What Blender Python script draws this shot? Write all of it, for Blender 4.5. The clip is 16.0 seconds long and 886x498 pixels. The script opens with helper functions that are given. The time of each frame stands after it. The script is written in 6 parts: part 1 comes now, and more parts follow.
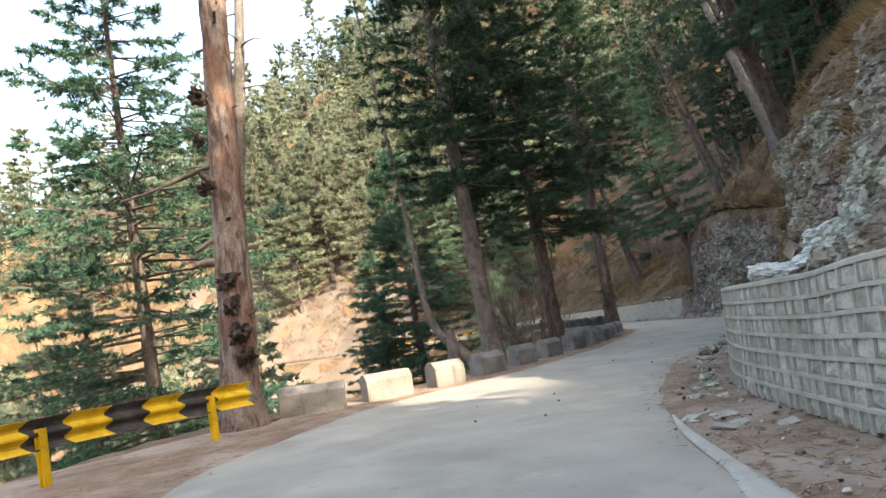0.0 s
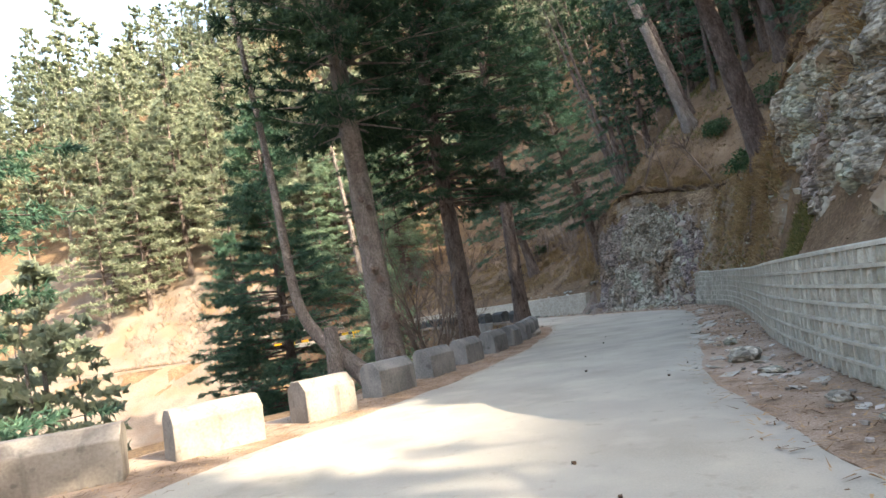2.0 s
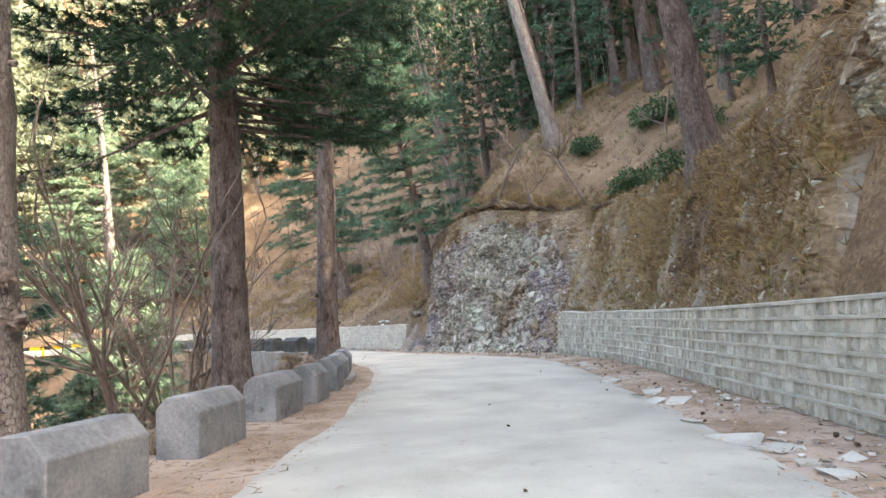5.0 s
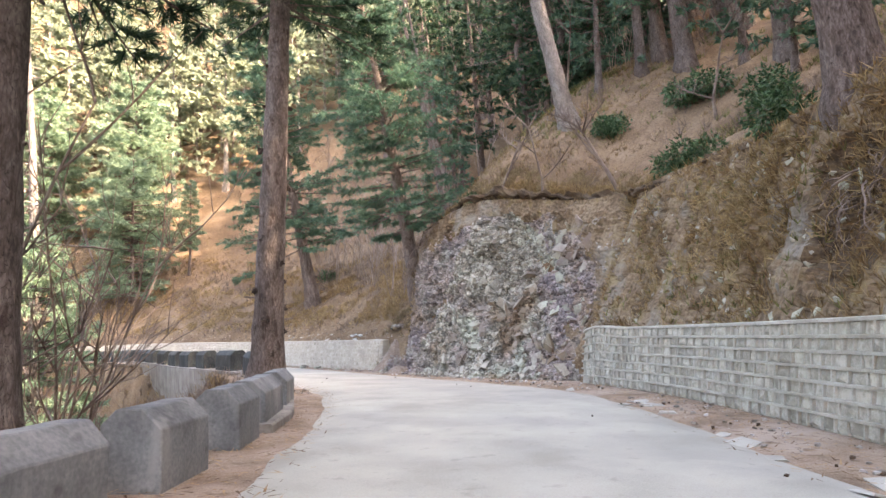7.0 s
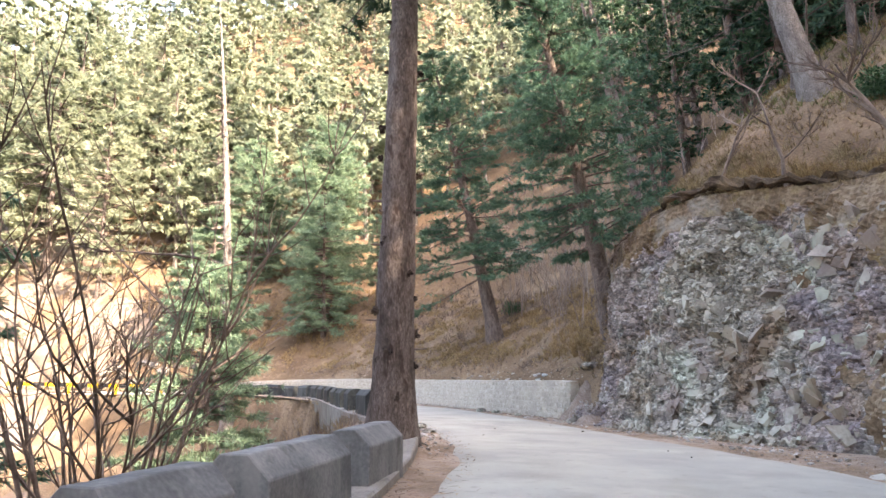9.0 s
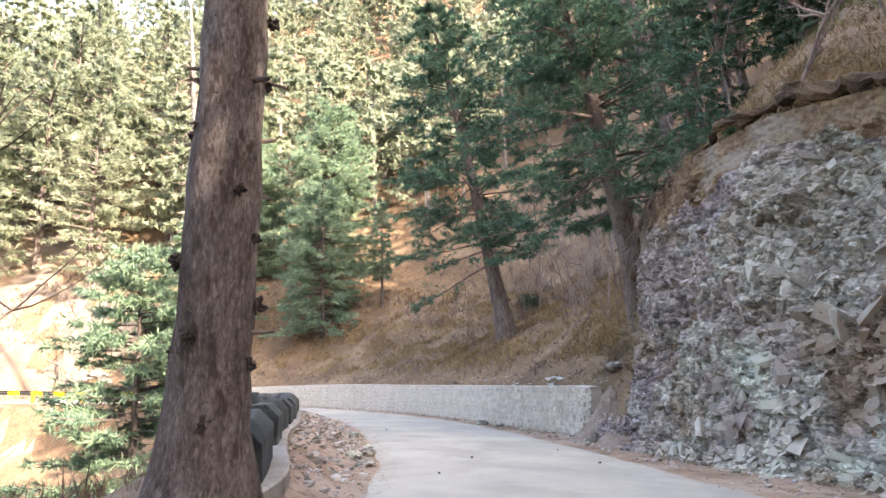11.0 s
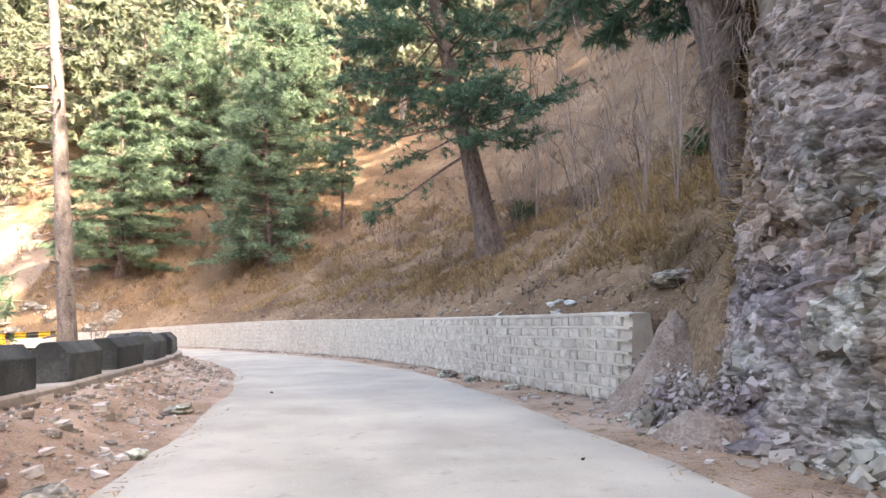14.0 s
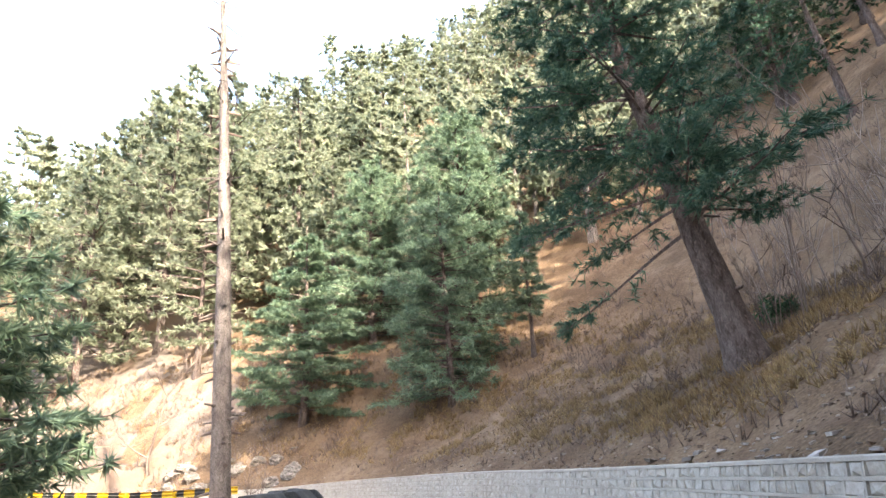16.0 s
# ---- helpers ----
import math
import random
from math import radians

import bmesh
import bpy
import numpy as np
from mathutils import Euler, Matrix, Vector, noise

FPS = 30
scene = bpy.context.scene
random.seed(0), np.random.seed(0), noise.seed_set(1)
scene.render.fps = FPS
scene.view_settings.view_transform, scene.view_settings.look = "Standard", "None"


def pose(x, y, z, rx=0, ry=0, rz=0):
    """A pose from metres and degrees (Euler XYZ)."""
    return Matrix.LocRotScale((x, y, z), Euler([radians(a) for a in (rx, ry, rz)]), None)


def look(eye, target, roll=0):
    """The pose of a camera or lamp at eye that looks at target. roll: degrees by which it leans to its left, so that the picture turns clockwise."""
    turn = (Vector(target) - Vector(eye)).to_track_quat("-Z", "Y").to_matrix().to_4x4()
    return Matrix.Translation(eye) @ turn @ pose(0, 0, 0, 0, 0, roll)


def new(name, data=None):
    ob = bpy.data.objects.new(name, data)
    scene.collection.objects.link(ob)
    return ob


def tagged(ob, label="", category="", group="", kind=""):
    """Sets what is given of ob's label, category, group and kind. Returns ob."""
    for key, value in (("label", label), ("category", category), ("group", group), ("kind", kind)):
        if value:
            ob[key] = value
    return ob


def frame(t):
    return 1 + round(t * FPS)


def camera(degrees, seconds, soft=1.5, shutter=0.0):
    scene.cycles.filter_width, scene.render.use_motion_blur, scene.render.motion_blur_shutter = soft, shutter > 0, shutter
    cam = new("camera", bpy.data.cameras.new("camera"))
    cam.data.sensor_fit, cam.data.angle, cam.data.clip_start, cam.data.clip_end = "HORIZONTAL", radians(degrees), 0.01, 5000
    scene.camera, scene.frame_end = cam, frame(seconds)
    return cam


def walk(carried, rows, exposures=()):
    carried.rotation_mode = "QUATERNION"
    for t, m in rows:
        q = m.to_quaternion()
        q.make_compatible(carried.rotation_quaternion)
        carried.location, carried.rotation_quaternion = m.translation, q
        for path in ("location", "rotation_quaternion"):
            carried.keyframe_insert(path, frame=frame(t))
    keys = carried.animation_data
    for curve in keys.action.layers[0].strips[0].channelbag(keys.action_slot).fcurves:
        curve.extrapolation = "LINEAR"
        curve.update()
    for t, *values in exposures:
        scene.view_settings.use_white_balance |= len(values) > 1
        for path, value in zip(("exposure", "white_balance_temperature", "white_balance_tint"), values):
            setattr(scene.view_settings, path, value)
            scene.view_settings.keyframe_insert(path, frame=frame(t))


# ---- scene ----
cam = camera(72.0, 16.0)
PATH = [
    (0, (0.292, -0.202, 1.174), (0.28, 1.786, 1.39), -10.8),
    (0.5, (0.035, 1.735, 1.153), (0.099, 3.722, 1.372), -10.2),
    (1, (-0.094, 3.589, 1.112), (0.082, 5.573, 1.293), -9.8),
    (1.5, (-0.121, 5.519, 1.039), (0.104, 7.5, 1.201), -10.8),
    (2, (0.007, 7.436, 0.941), (0.384, 9.395, 1.081), -10.7),
    (2.5, (0.229, 9.282, 0.851), (0.744, 11.211, 0.957), -8.6),
    (3, (0.547, 11.103, 0.779), (1.179, 12.996, 0.903), -6.9),
    (3.5, (0.956, 12.773, 0.695), (1.715, 14.619, 0.811), -5.5),
    (4, (1.472, 14.43, 0.593), (2.292, 16.248, 0.735), -4.9),
    (4.5, (2.111, 16.132, 0.516), (3.011, 17.912, 0.66), -4.0),
    (4.7, (2.341, 16.721, 0.497), (3.285, 18.478, 0.641), -4.4),
    (6.8, (5.479, 23.178, 0.011), (6.521, 24.875, 0.197), -2.2),
    (7, (5.761, 23.677, -0.025), (6.777, 25.385, 0.192), -2.1),
    (7.5, (6.502, 24.867, -0.111), (7.383, 26.634, 0.208), -1.5),
    (8, (7.252, 25.915, -0.127), (7.851, 27.789, 0.233), -1.1),
    (8.5, (7.883, 27.042, -0.175), (8.372, 28.952, 0.161), -1.2),
    (9, (8.541, 28.081, -0.211), (8.956, 30.004, 0.151), -1.3),
    (9.2, (8.837, 28.551, -0.241), (9.232, 30.474, 0.139), -1.5),
    (11.3, (11.958, 34.524, -0.435), (12.26, 36.465, -0.061), -1.8),
    (11.5, (12.158, 35.095, -0.487), (12.505, 37.032, -0.131), -2.5),
    (12, (12.685, 36.509, -0.522), (13.073, 38.442, -0.186), -2.6),
    (12.5, (13.228, 37.996, -0.585), (13.597, 39.938, -0.277), -3.2),
    (13, (13.744, 39.632, -0.705), (14.097, 41.581, -0.426), -3.2),
    (13.5, (14.1, 41.239, -0.749), (14.508, 43.186, -0.544), -2.4),
    (14, (14.401, 42.792, -0.867), (14.716, 44.758, -0.687), -2.6),
    (14.5, (14.525, 44.257, -0.908), (14.767, 46.232, -0.708), -3.7),
    (15, (14.526, 45.626, -0.952), (14.666, 47.607, -0.715), -3.3),
    (15.5, (14.425, 46.97, -1.073), (14.416, 48.889, -0.508), -3.4),
    (16, (14.554, 48.587, -1.028), (14.282, 50.452, -0.358), -3.8),
]
walk(cam, [(t, look(eye, target, roll)) for t, eye, target, roll in PATH],
     exposures=[(0.0, 2.75, 7900, 8), (2.5, 3.3, 8000, 9), (4.5, 4.15, 8300, 11), (7.0, 4.25, 8700, 20), (9.0, 3.95, 8100, 18), (11.5, 3.85, 7700, 17), (12.5, 3.95, 7800, 18), (13.5, 4.0, 8200, 19), (14.5, 3.88, 8100, 19), (15.5, 3.95, 7500, 19), (16.0, 3.5, 7400, 14)])

# ---- world, sun, exposure ----
SUN_TO = Vector((0.58, -0.62, 0.53)).normalized()
world = bpy.data.worlds.new("world")
scene.world = world
world.use_nodes = True
wn = world.node_tree
sky = wn.nodes.new("ShaderNodeTexSky")
sky.sky_type = "NISHITA"
sky.sun_disc = False
sky.sun_elevation = math.asin(SUN_TO.z)
sky.sun_rotation = math.atan2(SUN_TO.x, SUN_TO.y)
sky.dust_density = 3.0
wn.links.new(sky.outputs[0], wn.nodes["Background"].inputs[0])
wn.nodes["Background"].inputs[1].default_value = 0.15
sun = new("sun", bpy.data.lights.new("sun", "SUN"))
sun.data.energy, sun.data.angle, sun.data.color = 2.25, radians(0.6), (1.0, 0.94, 0.86)
sun.matrix_world = look(Vector((0, 0, 60)), Vector((0, 0, 60)) - SUN_TO)

# ---- materials ----
def material(name, colours, scale=3.0, fine=40.0, rough=0.9, bump=0.3, depth=0.02, space="Position", rand=0.0, island=0.0, fine_mix=0.35, stretch=(1, 1, 1), translucent=0.0):
    """A surface of two or three colours (linear) mixed by broad and fine noise, with bump."""
    m = bpy.data.materials.new(name)
    m.use_nodes = True
    n, l = m.node_tree.nodes, m.node_tree.links
    bsdf = n["Principled BSDF"]
    bsdf.inputs["Roughness"].default_value = rough
    bsdf.inputs["Specular IOR Level"].default_value = 0.25
    if space == "Position":
        co = n.new("ShaderNodeNewGeometry").outputs["Position"]
    else:
        co = n.new("ShaderNodeTexCoord").outputs["Object"]
    mp = n.new("ShaderNodeMapping")
    mp.inputs["Scale"].default_value = stretch
    l.new(co, mp.inputs["Vector"])
    co = mp.outputs["Vector"]
    a = n.new("ShaderNodeTexNoise")
    a.inputs["Scale"].default_value, a.inputs["Detail"].default_value = scale, 5.0
    b = n.new("ShaderNodeTexNoise")
    b.inputs["Scale"].default_value, b.inputs["Detail"].default_value = fine, 4.0
    l.new(co, a.inputs["Vector"]), l.new(co, b.inputs["Vector"])
    mix = n.new("ShaderNodeMix")
    mix.inputs[0].default_value = fine_mix
    l.new(a.outputs[0], mix.inputs[2]), l.new(b.outputs[0], mix.inputs[3])
    value = mix.outputs[0]
    if rand or island:
        src = n.new("ShaderNodeObjectInfo").outputs["Random"] if rand else n.new("ShaderNodeNewGeometry").outputs["Random Per Island"]
        ma = n.new("ShaderNodeMath")
        ma.operation = "MULTIPLY_ADD"
        l.new(src, ma.inputs[0])
        ma.inputs[1].default_value = rand or island
        l.new(value, ma.inputs[2])
        sub = n.new("ShaderNodeMath")
        sub.operation = "SUBTRACT"
        l.new(ma.outputs[0], sub.inputs[0])
        sub.inputs[1].default_value = (rand or island) / 2
        value = sub.outputs[0]
    ramp = n.new("ShaderNodeValToRGB")
    el = ramp.color_ramp.elements
    while len(el) < len(colours):
        el.new(0.5)
    for i, c in enumerate(colours):
        el[i].position = 0.36 + 0.28 * i / max(1, len(colours) - 1)
        el[i].color = c if len(c) == 4 else (*c, 1.0)
    l.new(value, ramp.inputs[0])
    l.new(ramp.outputs[0], bsdf.inputs["Base Color"])
    if bump:
        bp = n.new("ShaderNodeBump")
        bp.inputs["Strength"].default_value, bp.inputs["Distance"].default_value = bump, depth
        l.new(mix.outputs[0], bp.inputs["Height"])
        l.new(bp.outputs[0], bsdf.inputs["Normal"])
    if translucent:
        tr = n.new("ShaderNodeBsdfTranslucent")
        l.new(ramp.outputs[0], tr.inputs[0])
        ms = n.new("ShaderNodeMixShader")
        ms.inputs[0].default_value = translucent
        l.new(bsdf.outputs[0], ms.inputs[1]), l.new(tr.outputs[0], ms.inputs[2])
        l.new(ms.outputs[0], n["Material Output"].inputs[0])
    return m




def patched(m, patches):
    """Lays patches of other colours over a material: noise scale, from, to, share, colour."""
    n, l = m.node_tree.nodes, m.node_tree.links
    bsdf = n["Principled BSDF"]
    pos = n.new("ShaderNodeNewGeometry").outputs["Position"]
    col = bsdf.inputs["Base Color"].links[0].from_socket
    for k, (sc, lo, hi, share, tint) in enumerate(patches):
        t = n.new("ShaderNodeTexNoise")
        t.inputs["Scale"].default_value, t.inputs["Detail"].default_value = 1.0, 6
        mp = n.new("ShaderNodeMapping")
        mp.inputs["Location"].default_value = (13.1 * k + 3, 29.7 * k, 7.3 * k)
        mp.inputs["Scale"].default_value = sc if isinstance(sc, tuple) else (sc, sc, sc)
        l.new(pos, mp.inputs[0]), l.new(mp.outputs[0], t.inputs["Vector"])
        r = n.new("ShaderNodeMapRange")
        r.inputs["From Min"].default_value, r.inputs["From Max"].default_value, r.inputs["To Max"].default_value = lo, hi, share
        l.new(t.outputs[0], r.inputs[0])
        mx = n.new("ShaderNodeMix")
        mx.data_type = "RGBA"
        l.new(r.outputs[0], mx.inputs[0]), l.new(col, mx.inputs[6])
        mx.inputs[7].default_value = (*tint, 1)
        col = mx.outputs[2]
    l.new(col, bsdf.inputs["Base Color"])
    return m


def shattered(m, scales, tone=0.5, depth=0.05):
    """Breaks a rock material up into angular chips of uneven tone."""
    n, l = m.node_tree.nodes, m.node_tree.links
    bsdf = n["Principled BSDF"]
    col = bsdf.inputs["Base Color"].links[0].from_socket
    pos = n.new("ShaderNodeNewGeometry").outputs["Position"]
    wob = n.new("ShaderNodeTexNoise")
    wob.inputs["Scale"].default_value, wob.inputs["Detail"].default_value = 2.5, 3
    l.new(pos, wob.inputs["Vector"])
    add = n.new("ShaderNodeMix")
    add.data_type = "VECTOR"
    add.inputs[0].default_value = 0.12
    l.new(pos, add.inputs[4]), l.new(wob.outputs["Color"], add.inputs[5])
    height = None
    for k, sc in enumerate(scales):
        mp = n.new("ShaderNodeMapping")
        mp.inputs["Rotation"].default_value = (0.5 + k, 0.35, 0.8 * k)
        mp.inputs["Scale"].default_value = (1, 1, 1.7)
        vo = n.new("ShaderNodeTexVoronoi")
        vo.inputs["Scale"].default_value = sc
        l.new(add.outputs[1], mp.inputs[0]), l.new(mp.outputs[0], vo.inputs["Vector"])
        sep = n.new("ShaderNodeSeparateColor")
        l.new(vo.outputs["Color"], sep.inputs[0])
        r = n.new("ShaderNodeMapRange")
        r.inputs["To Min"].default_value, r.inputs["To Max"].default_value = 1 - tone, 1 + tone * 0.55
        l.new(sep.outputs[0], r.inputs[0])
        mx = n.new("ShaderNodeMix")
        mx.data_type, mx.blend_type = "RGBA", "MULTIPLY"
        mx.inputs[0].default_value = 1.0
        l.new(col, mx.inputs[6]), l.new(r.outputs[0], mx.inputs[7])
        col = mx.outputs[2]
        bp = n.new("ShaderNodeBump")
        bp.inputs["Strength"].default_value, bp.inputs["Distance"].default_value = 0.9, depth * scales[0] / sc
        h = n.new("ShaderNodeMath")
        h.operation = "SUBTRACT"
        l.new(sep.outputs[1], h.inputs[0]), l.new(vo.outputs["Distance"], h.inputs[1])
        l.new(h.outputs[0], bp.inputs["Height"])
        src = height or (bsdf.inputs["Normal"].links[0].from_socket if bsdf.inputs["Normal"].links else None)
        if src:
            l.new(src, bp.inputs["Normal"])
        height = bp.outputs[0]
    l.new(height, bsdf.inputs["Normal"])
    l.new(col, bsdf.inputs["Base Color"])
    return m


M_ROAD = patched(material("asphalt", [(0.245, 0.23, 0.196), (0.32, 0.302, 0.258), (0.38, 0.357, 0.305)], 0.7, 60, 0.88, 0.3, 0.012), [((0.22, 0.22, 0.22), 0.46, 0.66, 0.55, (0.255, 0.245, 0.222)), ((1.1, 1.1, 1.1), 0.54, 0.66, 0.35, (0.41, 0.375, 0.32)), ((5, 5, 5), 0.62, 0.72, 0.5, (0.21, 0.19, 0.165))])
M_SOIL = patched(material("soil_and_needles", [(0.058, 0.037, 0.022), (0.138, 0.091, 0.053), (0.22, 0.155, 0.098)], 0.35, 14, 0.95, 0.9, 0.08, fine_mix=0.5), [(0.8, 0.52, 0.65, 0.45, (0.22, 0.155, 0.105)), (2.5, 0.52, 0.62, 0.6, (0.095, 0.058, 0.036)), (9, 0.56, 0.66, 0.7, (0.07, 0.045, 0.028))])
M_VERGE = patched(material("verge_needles", [(0.148, 0.098, 0.066), (0.25, 0.176, 0.126), (0.35, 0.27, 0.21)], 1.2, 45, 0.95, 0.8, 0.04, fine_mix=0.5), [(0.5, 0.48, 0.62, 0.7, (0.37, 0.295, 0.24)), (4, 0.58, 0.68, 0.7, (0.13, 0.082, 0.05))])
M_ROCK = material("cliff_rock", [(0.13, 0.115, 0.10), (0.27, 0.26, 0.235), (0.40, 0.40, 0.36)], 0.8, 7, 0.9, 0.8, 0.1)
STAINS = [(9, 0.53, 0.64, 0.5, (0.19, 0.185, 0.155)), (3.2, 0.57, 0.68, 0.5, (0.47, 0.46, 0.41)), ((1.5, 1.5, 0.4), 0.56, 0.68, 0.45, (0.17, 0.165, 0.135))]
M_STONE = patched(material("wall_stone", [(0.24, 0.234, 0.197), (0.33, 0.323, 0.277), (0.42, 0.412, 0.357)], 6, 30, 0.92, 0.9, 0.04, rand=0.3), STAINS)
M_MORTAR = patched(material("wall_mortar", [(0.27, 0.265, 0.228), (0.345, 0.338, 0.295), (0.42, 0.412, 0.365)], 2, 40, 0.95, 0.4, 0.01), [((1.5, 1.5, 0.4), 0.54, 0.68, 0.5, (0.24, 0.23, 0.19)), (12, 0.58, 0.68, 0.5, (0.25, 0.24, 0.205))])
M_MORTAR_FAR = patched(material("warm_mortar", [(0.33, 0.303, 0.255), (0.40, 0.37, 0.314), (0.465, 0.435, 0.372)], 2, 40, 0.95, 0.4, 0.01), [((1.5, 1.5, 0.4), 0.54, 0.68, 0.4, (0.28, 0.255, 0.21)), (12, 0.58, 0.68, 0.4, (0.29, 0.265, 0.22))])
M_STONE_FAR = patched(material("warm_wall_stone", [(0.33, 0.303, 0.255), (0.40, 0.37, 0.314), (0.47, 0.44, 0.378)], 6, 30, 0.92, 0.9, 0.04, rand=0.25, island=0.25), [(9, 0.53, 0.64, 0.45, (0.24, 0.215, 0.18)), ((1.5, 1.5, 0.4), 0.56, 0.68, 0.4, (0.25, 0.225, 0.185))])
M_CONCRETE = patched(material("parapet_concrete", [(0.10, 0.105, 0.105), (0.155, 0.158, 0.156), (0.235, 0.232, 0.222)], 1.5, 25, 0.9, 0.3, 0.01), [((5, 5, 0.7), 0.56, 0.68, 0.6, (0.24, 0.235, 0.22)), (3, 0.6, 0.7, 0.6, (0.05, 0.05, 0.045))])
def bark_material(name, colours, scale, stretch, gap, bump=1.0):
    """Plated bark: raised scales with dark fissures between, broken by noise."""
    m = material(name, colours, 5, 30, 0.95, 0.0, 0.02, space="Object", stretch=(1, 1, 0.4), fine_mix=0.5)
    n, l = m.node_tree.nodes, m.node_tree.links
    bsdf, ramp = n["Principled BSDF"], next(x for x in n if x.type == "VALTORGB")
    co = n.new("ShaderNodeTexCoord").outputs["Object"]
    wob = n.new("ShaderNodeTexNoise")
    wob.inputs["Scale"].default_value, wob.inputs["Detail"].default_value = 3.0, 3
    l.new(co, wob.inputs["Vector"])
    add = n.new("ShaderNodeVectorMath")
    add.operation = "MULTIPLY_ADD"
    l.new(wob.outputs["Color"], add.inputs[0])
    add.inputs[1].default_value = (0.25, 0.25, 0.25)
    l.new(co, add.inputs[2])
    mp = n.new("ShaderNodeMapping")
    mp.inputs["Scale"].default_value = stretch
    l.new(add.outputs[0], mp.inputs["Vector"])
    v = n.new("ShaderNodeTexVoronoi")
    v.feature = "DISTANCE_TO_EDGE"
    v.inputs["Scale"].default_value = scale
    l.new(mp.outputs[0], v.inputs["Vector"])
    r = n.new("ShaderNodeMapRange")
    r.inputs["From Max"].default_value = gap
    l.new(v.outputs[0], r.inputs[0])
    mx = n.new("ShaderNodeMix")
    mx.data_type = "RGBA"
    l.new(r.outputs[0], mx.inputs[0])
    mx.inputs[6].default_value = (*[c * 0.6 for c in colours[0]], 1)
    l.new(ramp.outputs[0], mx.inputs[7])
    l.new(mx.outputs[2], bsdf.inputs["Base Color"])
    fine = n.new("ShaderNodeTexNoise")
    fine.inputs["Scale"].default_value, fine.inputs["Detail"].default_value = 25, 4
    l.new(co, fine.inputs["Vector"])
    sm = n.new("ShaderNodeMath")
    sm.operation = "MULTIPLY_ADD"
    l.new(fine.outputs[0], sm.inputs[0])
    sm.inputs[1].default_value = 0.5
    l.new(r.outputs[0], sm.inputs[2])
    bp = n.new("ShaderNodeBump")
    bp.inputs["Strength"].default_value, bp.inputs["Distance"].default_value = bump, 0.03
    l.new(sm.outputs[0], bp.inputs["Height"])
    l.new(bp.outputs[0], bsdf.inputs["Normal"])
    return m


M_BARK = bark_material("pine_bark", [(0.058, 0.044, 0.038), (0.12, 0.095, 0.084), (0.20, 0.168, 0.15)], 34, (1, 1, 0.2), 0.035, 0.8)
patched(M_BARK, [((9, 9, 3), 0.56, 0.66, 0.8, (0.05, 0.03, 0.024)), ((14, 14, 5), 0.6, 0.7, 0.6, (0.27, 0.21, 0.185))])
M_DEAD = bark_material("dead_bark", [(0.12, 0.082, 0.067), (0.22, 0.168, 0.145), (0.31, 0.272, 0.25)], 20, (1, 1, 0.1), 0.012, 1.0)
patched(M_DEAD, [((2.2, 2.2, 0.8), 0.54, 0.62, 0.85, (0.045, 0.03, 0.024)), ((3, 3, 0.5), 0.58, 0.64, 0.6, (0.31, 0.275, 0.25)), ((9, 9, 2), 0.56, 0.64, 0.7, (0.09, 0.062, 0.05)), ((1.2, 1.2, 0.5), 0.50, 0.62, 0.75, (0.18, 0.088, 0.058)), ((6, 6, 1.2), 0.55, 0.62, 0.75, (0.075, 0.048, 0.038))])
M_GREY = bark_material("grey_bark", [(0.11, 0.092, 0.082), (0.19, 0.165, 0.148), (0.29, 0.262, 0.24)], 24, (1, 1, 0.4), 0.07, 0.8)
M_TURF_SHADE = material("turf_roots_and_shade", [(0.03, 0.02, 0.013), (0.07, 0.047, 0.03), (0.13, 0.092, 0.055)], 2, 16, 0.95, 1.0, 0.06)
M_PINE = material("pine_needles", [(0.016, 0.043, 0.025), (0.031, 0.074, 0.042), (0.06, 0.11, 0.056)], 0.7, 6, 0.6, 0, island=0.3, translucent=0.3)
M_PINE_MID = material("blue_green_needles", [(0.036, 0.09, 0.062), (0.062, 0.135, 0.09), (0.105, 0.185, 0.115)], 0.7, 6, 0.6, 0, island=0.25, translucent=0.3)
M_PINE_LIGHT = material("young_pine_needles", [(0.10, 0.165, 0.115), (0.155, 0.235, 0.155), (0.215, 0.30, 0.185)], 0.7, 6, 0.6, 0, island=0.3, translucent=0.3)
M_BLACK = material("black_painted_concrete", [(0.014, 0.018, 0.02), (0.03, 0.036, 0.038), (0.07, 0.078, 0.078)], 1.5, 25, 0.75, 0.25, 0.01, rand=0.1)
M_PALE = patched(material("pale_concrete", [(0.17, 0.15, 0.13), (0.23, 0.208, 0.184), (0.29, 0.27, 0.245)], 1.5, 25, 0.9, 0.4, 0.012), [((4, 4, 0.8), 0.56, 0.68, 0.6, (0.11, 0.10, 0.09)), (7, 0.6, 0.7, 0.5, (0.09, 0.085, 0.08))])
M_YELLOW = material("yellow_paint", [(0.42, 0.25, 0.01), (0.62, 0.40, 0.02), (0.68, 0.46, 0.05)], 3, 40, 0.55, 0.1, 0.004)
M_DARKPAINT = material("black_paint", [(0.02, 0.02, 0.02), (0.04, 0.04, 0.042), (0.08, 0.078, 0.075)], 3, 40, 0.55, 0.1, 0.004)
M_GRASS = material("dry_grass", [(0.14, 0.10, 0.058), (0.22, 0.162, 0.09), (0.30, 0.238, 0.142)], 0.5, 4, 0.8, 0, island=0.5, translucent=0.25)
M_GOLD = material("golden_grass", [(0.18, 0.118, 0.055), (0.28, 0.192, 0.095), (0.37, 0.275, 0.145)], 0.5, 4, 0.8, 0, island=0.5, translucent=0.25)
